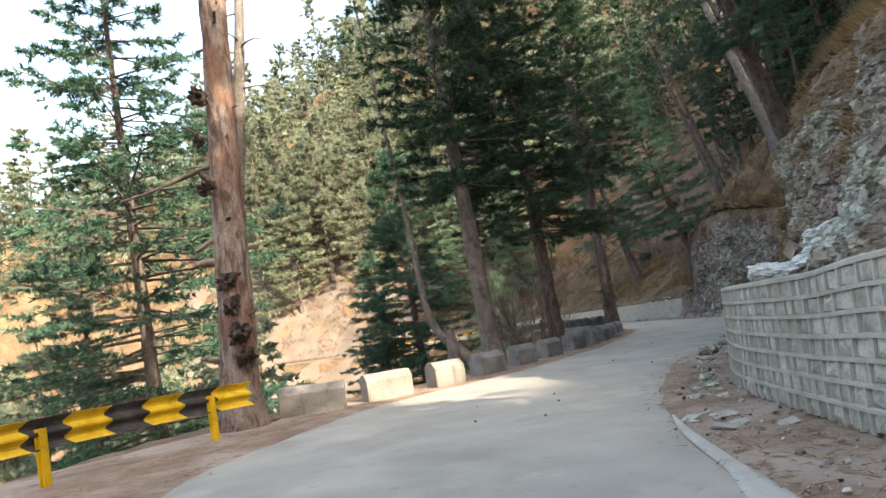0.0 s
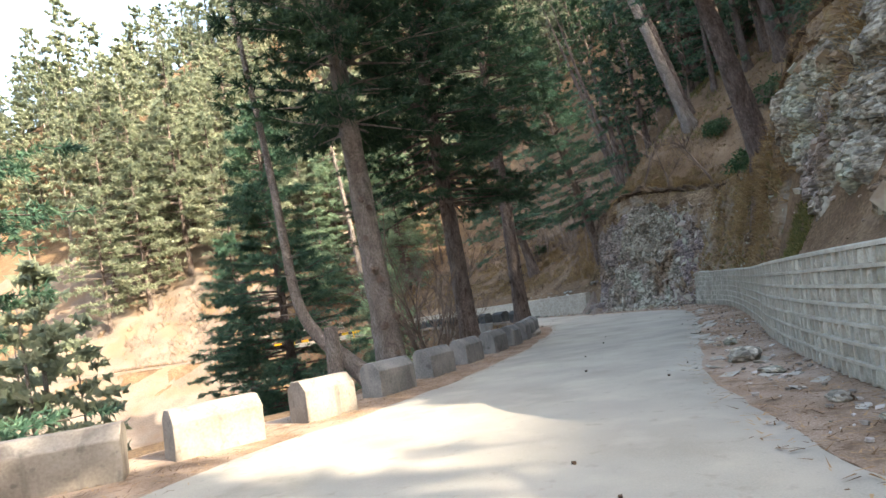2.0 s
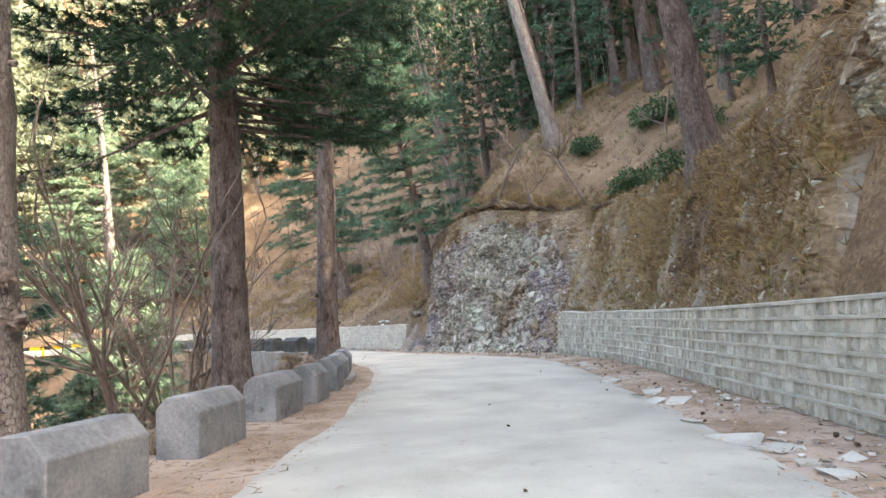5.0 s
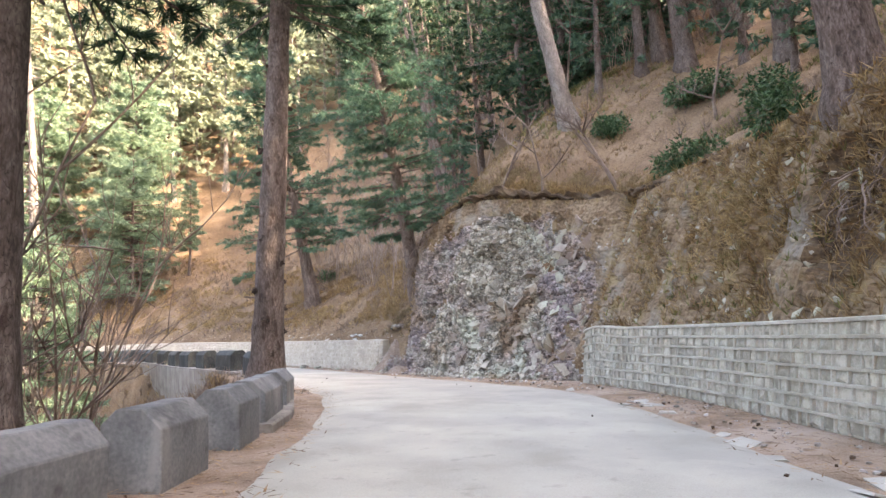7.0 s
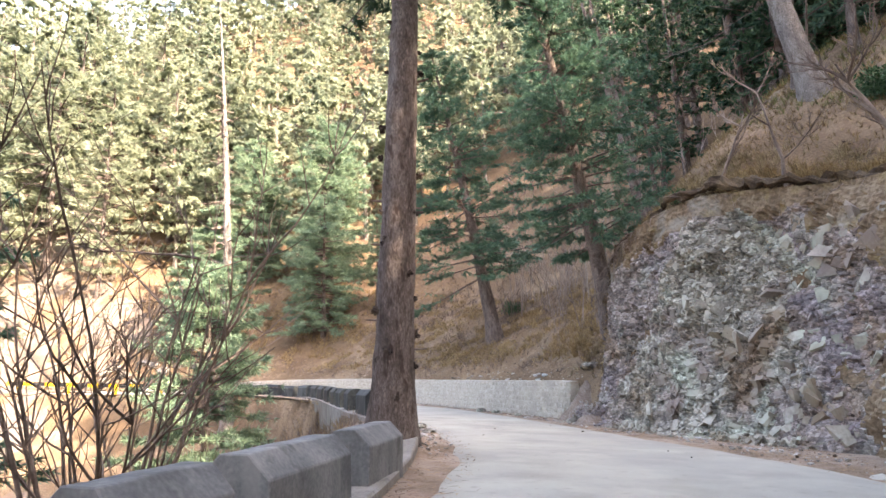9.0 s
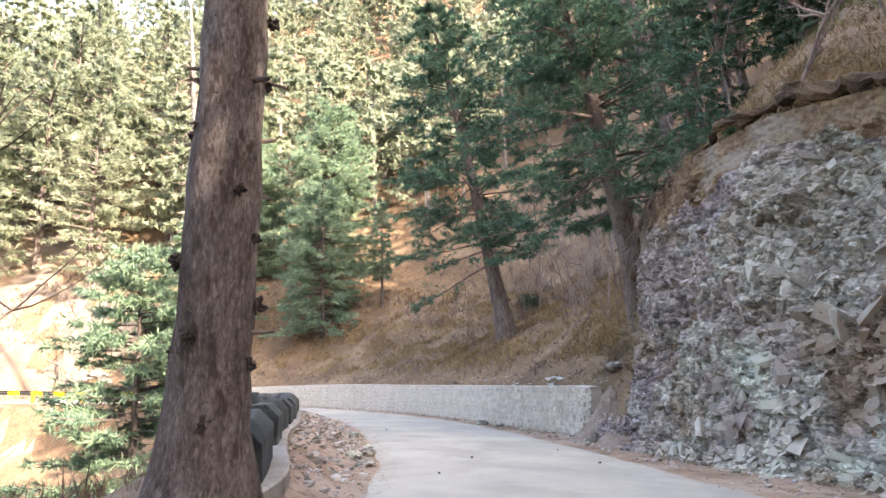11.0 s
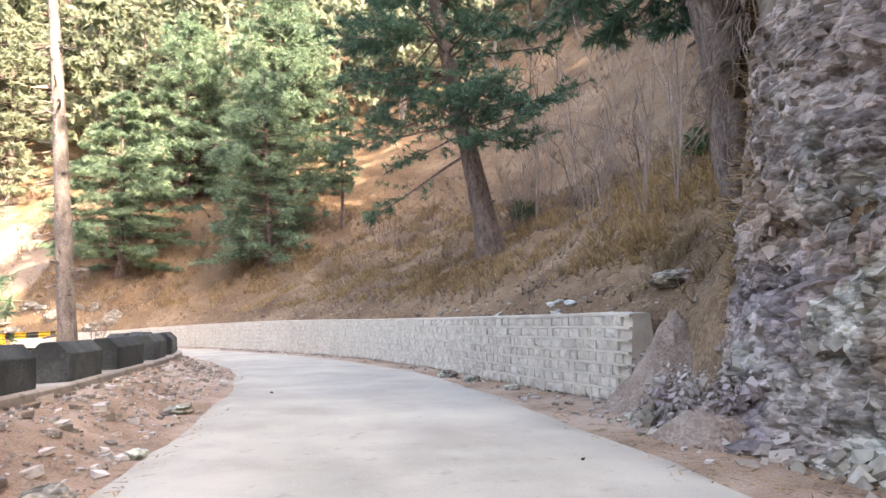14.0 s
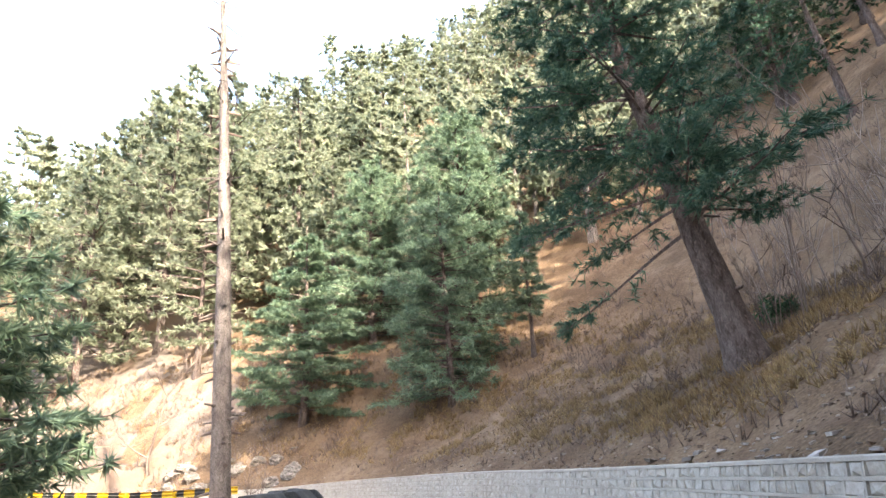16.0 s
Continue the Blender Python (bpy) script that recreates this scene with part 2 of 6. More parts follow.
M_GREENGRASS = material("green_grass", [(0.075, 0.085, 0.028), (0.125, 0.13, 0.045), (0.20, 0.185, 0.075)], 0.7, 4, 0.8, 0, island=0.5, translucent=0.25)
M_TWIG = material("bare_twigs", [(0.08, 0.06, 0.05), (0.15, 0.115, 0.095), (0.24, 0.19, 0.16)], 1.0, 9, 0.95, 0.2, 0.01)
M_PALETWIG = material("pale_stems", [(0.17, 0.13, 0.11), (0.26, 0.21, 0.18), (0.34, 0.29, 0.26)], 1.0, 9, 0.95, 0.2, 0.01)
M_SACK = material("faded_sacks", [(0.34, 0.36, 0.35), (0.50, 0.52, 0.50), (0.66, 0.67, 0.64)], 5, 30, 0.7, 0.5, 0.02)
M_BROADLEAF = material("shrub_leaves", [(0.02, 0.06, 0.025), (0.04, 0.10, 0.045), (0.08, 0.15, 0.07)], 2, 8, 0.5, 0, island=0.4, translucent=0.2)
M_LITTER = material("scattered_stones", [(0.16, 0.14, 0.12), (0.30, 0.27, 0.24), (0.45, 0.42, 0.39)], 2, 20, 0.9, 0.4, 0.01, island=0.5)
M_CLOD = material("clods", [(0.10, 0.07, 0.05), (0.19, 0.14, 0.105), (0.33, 0.28, 0.23)], 2, 20, 0.95, 0.4, 0.01, island=0.5)
M_CONE = material("pine_cones", [(0.03, 0.02, 0.013), (0.06, 0.038, 0.025), (0.10, 0.065, 0.04)], 8, 50, 0.9, 0.4, 0.01)
M_ROOT = material("roots", [(0.10, 0.075, 0.06), (0.18, 0.14, 0.12), (0.27, 0.22, 0.19)], 4, 20, 0.95, 0.3, 0.01)
# far needles: base colour made paler and bluer to stand in for haze
M_PINE_FAR = material("haze_paled_needles", [(0.155, 0.195, 0.14), (0.235, 0.27, 0.185), (0.305, 0.335, 0.24)], 0.09, 0.9, 0.8, 0, island=0.10, translucent=0.62)


# ---- building helpers ----
def mesh_np(name, verts, faces, mat, smooth=False):
    """A mesh from vertices and faces; an array of triangles or quads goes in at one stroke."""
    me = bpy.data.meshes.new(name)
    if isinstance(faces, np.ndarray):
        v = np.asarray(verts, np.float32)
        n, k = faces.shape
        me.vertices.add(len(v))
        me.vertices.foreach_set("co", v.ravel())
        me.loops.add(n * k)
        me.loops.foreach_set("vertex_index", faces.astype(np.int32).ravel())
        me.polygons.add(n)
        me.polygons.foreach_set("loop_start", np.arange(0, n * k, k, dtype=np.int32))
        me.polygons.foreach_set("loop_total", np.full(n, k, dtype=np.int32))
    else:
        me.from_pydata([tuple(map(float, v)) for v in verts], [], faces)
    for mt in (mat if isinstance(mat, (list, tuple)) else [mat]):
        me.materials.append(mt)
    me.update(calc_edges=True)
    me.polygons.foreach_set("use_smooth", [smooth] * len(me.polygons))
    return me


def part(name, bm, mat, parent=None, label="", smooth=False):
    """Links a bmesh (or mesh) as one mesh object under a thing or a part."""
    if isinstance(bm, bmesh.types.BMesh):
        me = bpy.data.meshes.new(name)
        bm.normal_update()
        bm.to_mesh(me)
        bm.free()
        me.materials.append(mat)
        if smooth:
            me.polygons.foreach_set("use_smooth", [True] * len(me.polygons))
    else:
        me = bm
    ob = new(name, me)
    if parent is not None:
        ob.parent = parent
    if label:
        tagged(ob, label)
    return ob


def thing(name, m, label, category, group="", kind=""):
    e = new(name)
    e.empty_display_size = 0.2
    e.matrix_world = m
    return tagged(e, label, category, group, kind)


def vnoise(x, y, seed=0):
    """Smooth value noise for arrays, -1 to 1."""
    x, y = np.asarray(x, float), np.asarray(y, float)
    xi, yi = np.floor(x), np.floor(y)
    fx, fy = x - xi, y - yi
    fx, fy = fx * fx * (3 - 2 * fx), fy * fy * (3 - 2 * fy)

    def h(a, b):
        v = np.sin(a * 127.1 + b * 311.7 + seed * 74.7) * 43758.5453
        return (v - np.floor(v)) * 2 - 1
    return (h(xi, yi) * (1 - fx) + h(xi + 1, yi) * fx) * (1 - fy) + (h(xi, yi + 1) * (1 - fx) + h(xi + 1, yi + 1) * fx) * fy


def fbm(x, y, seed=0, octaves=4):
    return sum(vnoise(x * 2 ** k, y * 2 ** k, seed + k) / 2 ** k for k in range(octaves)) / 1.9


def spline(points, step=0.5):
    """A smooth line through points, resampled at even steps."""
    p = np.array(points, float)
    p = np.vstack([2 * p[0] - p[1], p, 2 * p[-1] - p[-2]])
    out = []
    for i in range(1, len(p) - 2):
        for u in np.linspace(0, 1, 12, endpoint=False):
            out.append(0.5 * (2 * p[i] + (p[i + 1] - p[i - 1]) * u + (2 * p[i - 1] - 5 * p[i] + 4 * p[i + 1] - p[i + 2]) * u ** 2 + (3 * p[i] - p[i - 1] - 3 * p[i + 1] + p[i + 2]) * u ** 3))
    out.append(p[-2])
    out = np.array(out)
    s = np.r_[0, np.cumsum(np.linalg.norm(np.diff(out[:, :2], axis=0), axis=1))]
    t = np.arange(0, s[-1], step)
    return np.column_stack([np.interp(t, s, out[:, k]) for k in range(out.shape[1])])


# ---- the lie of the land ----
EDGES = [(-4.6, -40, 2.2, -40), (-4.5, -12, 2.3, -12), (-4.4, 0, 2.45, 0.5), (-4.36, 9, 2.9, 7.5), (-3.72, 12.5, 3.6, 10.9), (-2.7, 15.6, 4.35, 13.2),
         (-1.2, 17.8, 5.4, 15.8), (0.3, 19.4, 6.6, 18.0), (1.7, 21.0, 7.9, 20.1), (3.2, 23.3, 9.4, 22.4), (4.6, 25.5, 11.05, 25.0), (6.2, 28.2, 13.0, 28.2),
         (7.7, 31.1, 15.0, 31.5), (9.3, 34.5, 16.7, 35.0), (10.4, 37.0, 17.3, 38.0), (11.3, 40.2, 17.5, 41), (11.85, 43.5, 17.7, 44.6), (12.1, 47.5, 17.75, 48.2),
         (12.1, 51, 17.55, 51.6), (11.85, 55.5, 17.1, 56), (11.4, 59.5, 16.3, 60.5), (9.9, 64.7, 14.0, 66.0), (7.4, 69.5, 10.5, 71.0), (2.5, 74.0, 5.0, 76.6), (-5, 77.8, -3.5, 81.0), (-20, 81.5, -19, 84.8), (-60, 86, -60, 90)]
BOTH = spline([e[:2] + e[2:] for e in EDGES], 0.5)
LEFT, RIGHT = BOTH[:, :2], BOTH[:, 2:]
MID = (LEFT + RIGHT) / 2
TAN = np.gradient(MID, axis=0)
TAN /= np.linalg.norm(TAN, axis=1)[:, None]
NOR = np.column_stack([TAN[:, 1], -TAN[:, 0]])
# foot of the cut on the hill side, with the wall's height there, the cut's height and run, and the slope of the hill above
CUT = [(3.4, -40, 0.3, 4, 4, 0.75), (3.6, -5, 0.3, 4, 4, 0.75), (4.0, 4, 1.68, 4.5, 4.5, 0.8), (4.3, 7.5, 1.68, 5.0, 4.5, 0.83), (4.66, 10.2, 1.68, 5.5, 4.5, 0.85), (5.55, 12.7, 1.68, 6.2, 4.4, 0.9),
       (7.05, 15.8, 1.68, 6.6, 4.2, 0.95), (9.4, 19.8, 1.66, 7.2, 3.5, 0.9), (11.5, 22.9, 1.64, 7.1, 2.7, 0.85), (13.9, 26.6, 1.62, 5.7, 2.1, 0.8), (16.0, 30.0, 1.62, 5.7, 2.2, 0.78),
       (17.7, 33.2, 1.62, 5.9, 2.5, 0.8), (18.7, 36, 1.62, 6.1, 2.8, 0.8), (19.4, 38.4, 1.6, 6.2, 2.9, 0.8), (19.95, 40.6, 0.2, 6.4, 2.7, 0.9), (19.8, 43, 0.2, 7.0, 2.4, 0.95),
       (19.35, 45.5, 0.2, 7.35, 2.0, 0.97), (18.9, 48, 0.2, 6.9, 1.7, 1.0), (18.65, 50, 0.3, 5.4, 1.5, 1.0), (18.78, 51.3, 1.1, 4.0, 1.7, 0.95), (19.1, 52.9, 1.5, 2.2, 1.9, 0.85),
       (18.25, 55.5, 1.5, 2.1, 2.0, 0.78), (17.5, 58.3, 1.48, 2.0, 2.0, 0.68), (16.6, 62, 1.45, 1.9, 2.0, 0.56), (14.6, 66.6, 1.4, 1.9, 2.0, 0.5), (11, 72, 1.35, 1.8, 2.0, 0.48),
       (5.5, 77.5, 1.1, 1.6, 2.0, 0.52), (-3, 81.8, 0.6, 1.8, 2.0, 0.8), (-19, 85.8, 0.3, 1.8, 2.0, 0.9), (-60, 91, 0.3, 1.5, 2.0, 0.85)]
CUTS = spline(CUT, 0.5)
CTAN = np.gradient(CUTS[:, :2], axis=0)
CTAN /= np.linalg.norm(CTAN, axis=1)[:, None]
CNOR = np.column_stack([CTAN[:, 1], -CTAN[:, 0]])


def bend(y):
    """How late the cut steepens: high where a ledge lies behind the wall."""
    return np.interp(y, [5, 9, 17, 24], [1.1, 2.3, 2.3, 1.1])


def shoulder(x, y):
    """The verge climbs to the parapet along the middle stretch."""
    edge = np.interp(y, [e[1] for e in EDGES], [e[0] for e in EDGES])
    u = np.clip((edge - 0.25 - x) / 1.1, 0, 1)
    return np.interp(y, [38.5, 41, 48, 53, 72, 76], [0, 0.45, 0.45, 0.37, 0.32, 0]) * u * u * (3 - 2 * u)


def road_z(x, y):
    """The road falls ahead and towards the hill, and eases past the bend."""
    ease = 0.06 * np.logaddexp(0, (y - 46) / 5)
    return -0.45 - 0.046 * x - 0.0283 * y + ease + 0.13 * np.exp(-((y - 37) / 7) ** 2) + shoulder(x, y)


def nearest(x, y, line, tan):
    """Index of the nearest sample of a line, and the signed distance (right of it: plus)."""
    idx, dist = np.zeros(x.shape, int), np.full(x.shape, 1e9)
    side = np.zeros(x.shape)
    for a in range(0, x.size, 4000):
        s = slice(a, a + 4000)
        dx, dy = x[s, None] - line[None, :, 0], y[s, None] - line[None, :, 1]
        d2 = dx * dx + dy * dy
        k = d2.argmin(1)
        r = np.arange(len(k))
        idx[s], dist[s] = k, np.sqrt(d2[r, k])
        side[s] = np.sign(dx[r, k] * tan[k, 1] - dy[r, k] * tan[k, 0])
    return idx, dist * np.where(side == 0, 1, side)


def ground_z(x, y):
    """Height of the ground sheet."""
    x, y = np.atleast_1d(np.asarray(x, float)).ravel(), np.atleast_1d(np.asarray(y, float)).ravel()
    i, d = nearest(x, y, CUTS, CTAN)
    j, dm = nearest(x, y, MID, TAN)
    half = np.linalg.norm(RIGHT - LEFT, axis=1)[j] / 2
    base = road_z(MID[j, 0], MID[j, 1])
    flat = road_z(x, y) - 0.35 * shoulder(x, y)
    rough = fbm(x / 9, y / 9, 3) * 1.2 + fbm(x / 2.2, y / 2.2, 8) * 0.22
    # hill side
    hw, hc, run, slope = CUTS[i, 2], CUTS[i, 3], CUTS[i, 4], CUTS[i, 5]
    cb = road_z(CUTS[i, 0], CUTS[i, 1])
    dd = np.maximum(d, 0)
    face = np.where(dd < 0.55, -0.15, np.where(dd < 0.75, -0.15 + (hw + 0.05) * (dd - 0.55) / 0.2, hw - 0.1 + (hc - hw + 0.1) * np.clip((dd - 0.75) / (run - 0.75), 0, 1) ** bend(CUTS[i, 1])))
    over = np.maximum(dd - run, 0)
    hill = cb + face + (slope * np.minimum(over, 13) + np.interp(CUTS[i, 1], [40, 70], [0.8, 1.02]) * np.clip(over - 13, 0, 95) + 0.5 * np.maximum(over - 108, 0)) + rough * np.clip((dd - 0.9) / 4, 0, 1) + fbm(x / 40, y / 40, 5) * np.clip(over / 20, 0, 1) * 7
    # valley side
    margin = np.interp(MID[j, 1], [13.5, 18.5, 42, 46], [5.2, 2.9, 2.6, 2.5])
    e = np.maximum(-dm - half - margin, 0)
    fall = np.interp(MID[j, 1], [20, 30, 48, 60], [0.52, 0.85, 0.85, 0.52])
    drop = np.where(e < 13, np.minimum(fall * e, 0.35 * e + 3.5), np.where(e < 24, 6.8 + (e - 13) * 0.2, 9.0))
    drop = drop + np.interp(MID[j, 1], [43, 47], [0, 2.3]) * np.clip(e / 0.9, 0, 1)
    open_sky = np.clip((-x - 0.24 * y) / (0.16 * np.abs(y) + 1), 0, 1) * np.clip(y / 20, 0, 1)
    rise = (1 - 0.78 * open_sky) * (np.maximum(e - 28, 0) * np.interp(y, [35, 95], [0.36, 0.62]) + np.maximum(e - 60, 0) * 0.12)
    valley = np.where(e > 60, base * np.clip((200 - e) / 140, 0, 1), base) - drop + rise + rough * np.clip(e / 4, 0, 1) + fbm(x / 40, y / 40, 6) * np.clip(e / 30 - 0.6, 0, 1) * 6
    z = np.where(d > 0, hill, np.where(dm < -half - margin, valley, flat - 0.05 + 0.03 * fbm(x * 1.3, y * 1.3, 2)))
    # the ridge across the valley falls away to the west
    cap = np.interp(x, [-200, -85, -55, -25, -5, 15, 32], [20, 34, 50, 66, 84, 110, 300]) + 3 * fbm(x / 25, y / 25, 14)
    cap = np.where(y > 20, cap, 400)
    return np.where(z > cap, cap + (z - cap) * 0.04, z)


def ground_at(x, y):
    return float(ground_z(x, y)[0])


def grid_lines(lo, hi, a, b, fine):
    core = np.arange(a, b + 1e-6, fine)
    out_hi, out_lo, v, w, st = [], [], b, a, fine
    while v < hi:
        st *= 1.12
        v += st
        out_hi.append(v)
    st = fine
    while w > lo:
        st *= 1.12
        w -= st
        out_lo.append(w)
    return np.r_[out_lo[::-1], core, out_hi]


gx, gy = grid_lines(-480, 480, -14, 40, 0.45), grid_lines(-420, 560, -6, 96, 0.45)
X, Y = np.meshgrid(gx, gy)
Z = ground_z(X, Y).reshape(X.shape)
nx, ny = len(gx), len(gy)
ids = np.arange(nx * ny).reshape(ny, nx)
quads = np.column_stack([ids[:-1, :-1].ravel(), ids[:-1, 1:].ravel(), ids[1:, 1:].ravel(), ids[1:, :-1].ravel()])
ground = new("ground", mesh_np("ground", np.column_stack([X.ravel(), Y.ravel(), Z.ravel()]), quads, M_SOIL, True))
tagged(ground, "brown earth hillside with pine needles and dry grass", "ground", kind="structure")


def ribbon(name, a, b, lift, mat, thick=0.05, cross=6, ragged=0.0):
    """A sheet between two lines, with its edges turned down."""
    n = len(a)
    vs, fs = [], []
    for k in range(n):
        wob = ragged * float(fbm(k * 0.35, 7.1, 4)[()]) if ragged else 0.0
        wob2 = ragged * float(fbm(k * 0.35, 3.3, 9)[()]) if ragged else 0.0
        w = np.linalg.norm(b[k] - a[k])
        for c in range(cross + 1):
            u = c / cross
            u = u + wob / w * (1 - u) + wob2 / w * u
            p = a[k] * (1 - u) + b[k] * u
            edge = c in (0, cross)
            vs.append((p[0], p[1], road_z(p[0], p[1]) + lift - (thick if edge else 0)))
    for k in range(n - 1):
        for c in range(cross):
            q = k * (cross + 1) + c
            fs.append((q, q + 1, q + cross + 2, q + cross + 1))
    ob = new(name, mesh_np(name, vs, fs, mat, True))
    return ob


road = ribbon("road", LEFT, RIGHT, 0.02, M_ROAD, 0.06, 12, 0.22)
tagged(road, "pale worn grey asphalt mountain road without markings", "road", kind="structure")


# ---- verges ----
def scatter_stones(name, spots, sizes, mat, label, category, flat=0.55, seed=1):
    """Many small angular stones as one object."""
    rng = np.random.default_rng(seed)
    base = np.array([(-1, -1, -1), (1, -1, -1), (1, 1, -1), (-1, 1, -1), (-1, -1, 1), (1, -1, 1), (1, 1, 1), (-1, 1, 1)], float) * 0.5
    quads = np.array([(0, 3, 2, 1), (4, 5, 6, 7), (0, 1, 5, 4), (1, 2, 6, 5), (2, 3, 7, 6), (3, 0, 4, 7)])
    n = len(spots)
    v = np.tile(base, (n, 1, 1)) * rng.uniform(0.55, 1.2, (n, 8, 3))
    v[:, :, 2] *= flat
    a = rng.uniform(0, 2 * np.pi, n)
    c, s = np.cos(a)[:, None], np.sin(a)[:, None]
    x, y = v[:, :, 0] * c - v[:, :, 1] * s, v[:, :, 0] * s + v[:, :, 1] * c
    z = v[:, :, 2] + x * rng.uniform(-0.3, 0.3, (n, 1))
    v = np.stack([x, y, z], -1) * np.asarray(sizes)[:, None, None] + np.asarray(spots)[:, None, :]
    f = (quads[None] + (np.arange(n) * 8)[:, None, None]).reshape(-1, 4)
    ob = new(name, mesh_np(name, v.reshape(-1, 3), f, mat))
    return tagged(ob, label, category, kind="stuff")


def road_spots(n, rng, side, near, far, y0, y1, lift):
    """Random places beside the road: side +1 the hill, -1 the valley; near and far are metres past the asphalt's edge."""
    k = np.where((MID[:, 1] > y0) & (MID[:, 1] < y1))[0]
    k = k[rng.integers(0, len(k), n)]
    edge = RIGHT[k] if side > 0 else LEFT[k]
    p = edge + NOR[k] * (side * rng.uniform(near, far, n))[:, None] + rng.uniform(-0.3, 0.3, (n, 2))
    return np.column_stack([p, road_z(p[:, 0], p[:, 1]) + lift])


k_r, k_l = np.where((MID[:, 1] > -20) & (MID[:, 0] > -30))[0], np.where((MID[:, 1] > -20) & (MID[:, 0] > -30))[0]
wob = np.abs(fbm(np.arange(len(MID)) * 0.3, 2.2, 31)) * 0.5
verge_r = ribbon("verge_hillside", (RIGHT - NOR * (0.15 + 0.5 * wob)[:, None])[k_r], (RIGHT + NOR * 3.2)[k_r], -0.012, M_VERGE, 0.03, 8, 0.3)
verge_l = ribbon("verge_valley", (LEFT - NOR * np.interp(MID[:, 1], [10, 18], [5.0, 2.3])[:, None])[k_l], (LEFT + NOR * (0.15 + 0.5 * wob)[:, None])[k_l], -0.012, M_VERGE, 0.03, 8, 0.3)
tagged(verge_r, "brown pine needles and dirt beside the asphalt", "verge", kind="structure")
tagged(verge_l, "brown pine needles and dirt beside the asphalt", "verge", kind="structure")


M_PALEROAD = material("pale_concrete_edge", [(0.26, 0.248, 0.215), (0.34, 0.325, 0.285), (0.40, 0.38, 0.335)], 1.5, 40, 0.9, 0.3, 0.01)
k = np.where((MID[:, 1] >= -3) & (MID[:, 1] <= 10.0))[0]
taper = np.clip((10.0 - MID[k, 1]) / 6, 0.0, 1)
w = (0.42 + 0.2 * fbm(np.arange(len(k)) * 0.2, 1.5, 5)) * taper
road_edge = ribbon("road_edge", RIGHT[k] - NOR[k] * (w + 0.05)[:, None], RIGHT[k] - NOR[k] * 0.03, 0.0235, M_PALEROAD, 0.03, 6)
tagged(road_edge, "pale worn concrete strip along the asphalt edge", "road edge", kind="structure")


# ---- retaining walls ----
def line_part(y0, y1, step):
    k = np.where((CUTS[:, 1] >= y0) & (CUTS[:, 1] <= y1) & (CUTS[:, 0] > -6))[0]
    line, nor = CUTS[k], CNOR[k]
    s = np.arange(len(k)) * 0.5
    ss = np.arange(0, s[-1], step)
    return ss, np.column_stack([np.interp(ss, s, line[:, c]) for c in range(3)]), np.column_stack([np.interp(ss, s, nor[:, c]) for c in range(2)])


def sweep(name, frames, sect, mat, parent=None, label=""):
    """A closed section swept along (x, y, nx, ny, z, height) frames; sect gives offset, height share, plain height."""
    vs, m = [], len(sect)
    for x, y, a, b, z, h in frames:
        for off, share, plain in sect:
            vs.append((x + a * off, y + b * off, z + h * share + plain))
    n = len(frames)
    q = np.arange(n - 1)[:, None] * m + np.arange(m)[None]
    r = np.arange(n - 1)[:, None] * m + (np.arange(m)[None] + 1) % m
    fs = np.stack([q, q + m, r + m, r], -1).reshape(-1, 4).tolist()
    fs += [tuple(range(m)), tuple(range((n - 1) * m + m - 1, (n - 1) * m - 1, -1))]
    return part(name, mesh_np(name, vs, fs, mat), None, parent, label)


STONE_MESHES = []
for sd in range(14):
    rg = random.Random(sd)
    vv = [(-0.5, 0.06, -0.5), (0.5, 0.06, -0.5), (0.5, 0.06, 0.5), (-0.5, 0.06, 0.5)]
    front = [(sx * rg.uniform(0.40, 0.47), -rg.uniform(-0.025, 0.015), sz * rg.uniform(0.40, 0.47)) for sx, sz in ((-1, -1), (1, -1), (1, 1), (-1, 1))]
    mid = [(rg.uniform(-0.15, 0.15), -rg.uniform(-0.01, 0.04), rg.uniform(-0.15, 0.15))]
    fcs = [(0, 1, 5, 4), (1, 2, 6, 5), (2, 3, 7, 6), (3, 0, 4, 7), (4, 5, 8), (5, 6, 8), (6, 7, 8), (7, 4, 8)]
    STONE_MESHES.append((vv + front + mid, fcs))
STONE_DATA_FAR = [mesh_np("warm_stone_%d" % i, v, f, M_STONE_FAR) for i, (v, f) in enumerate(STONE_MESHES)]
STONE_DATA = [mesh_np("stone_%d" % i, v, f, M_STONE) for i, (v, f) in enumerate(STONE_MESHES)]


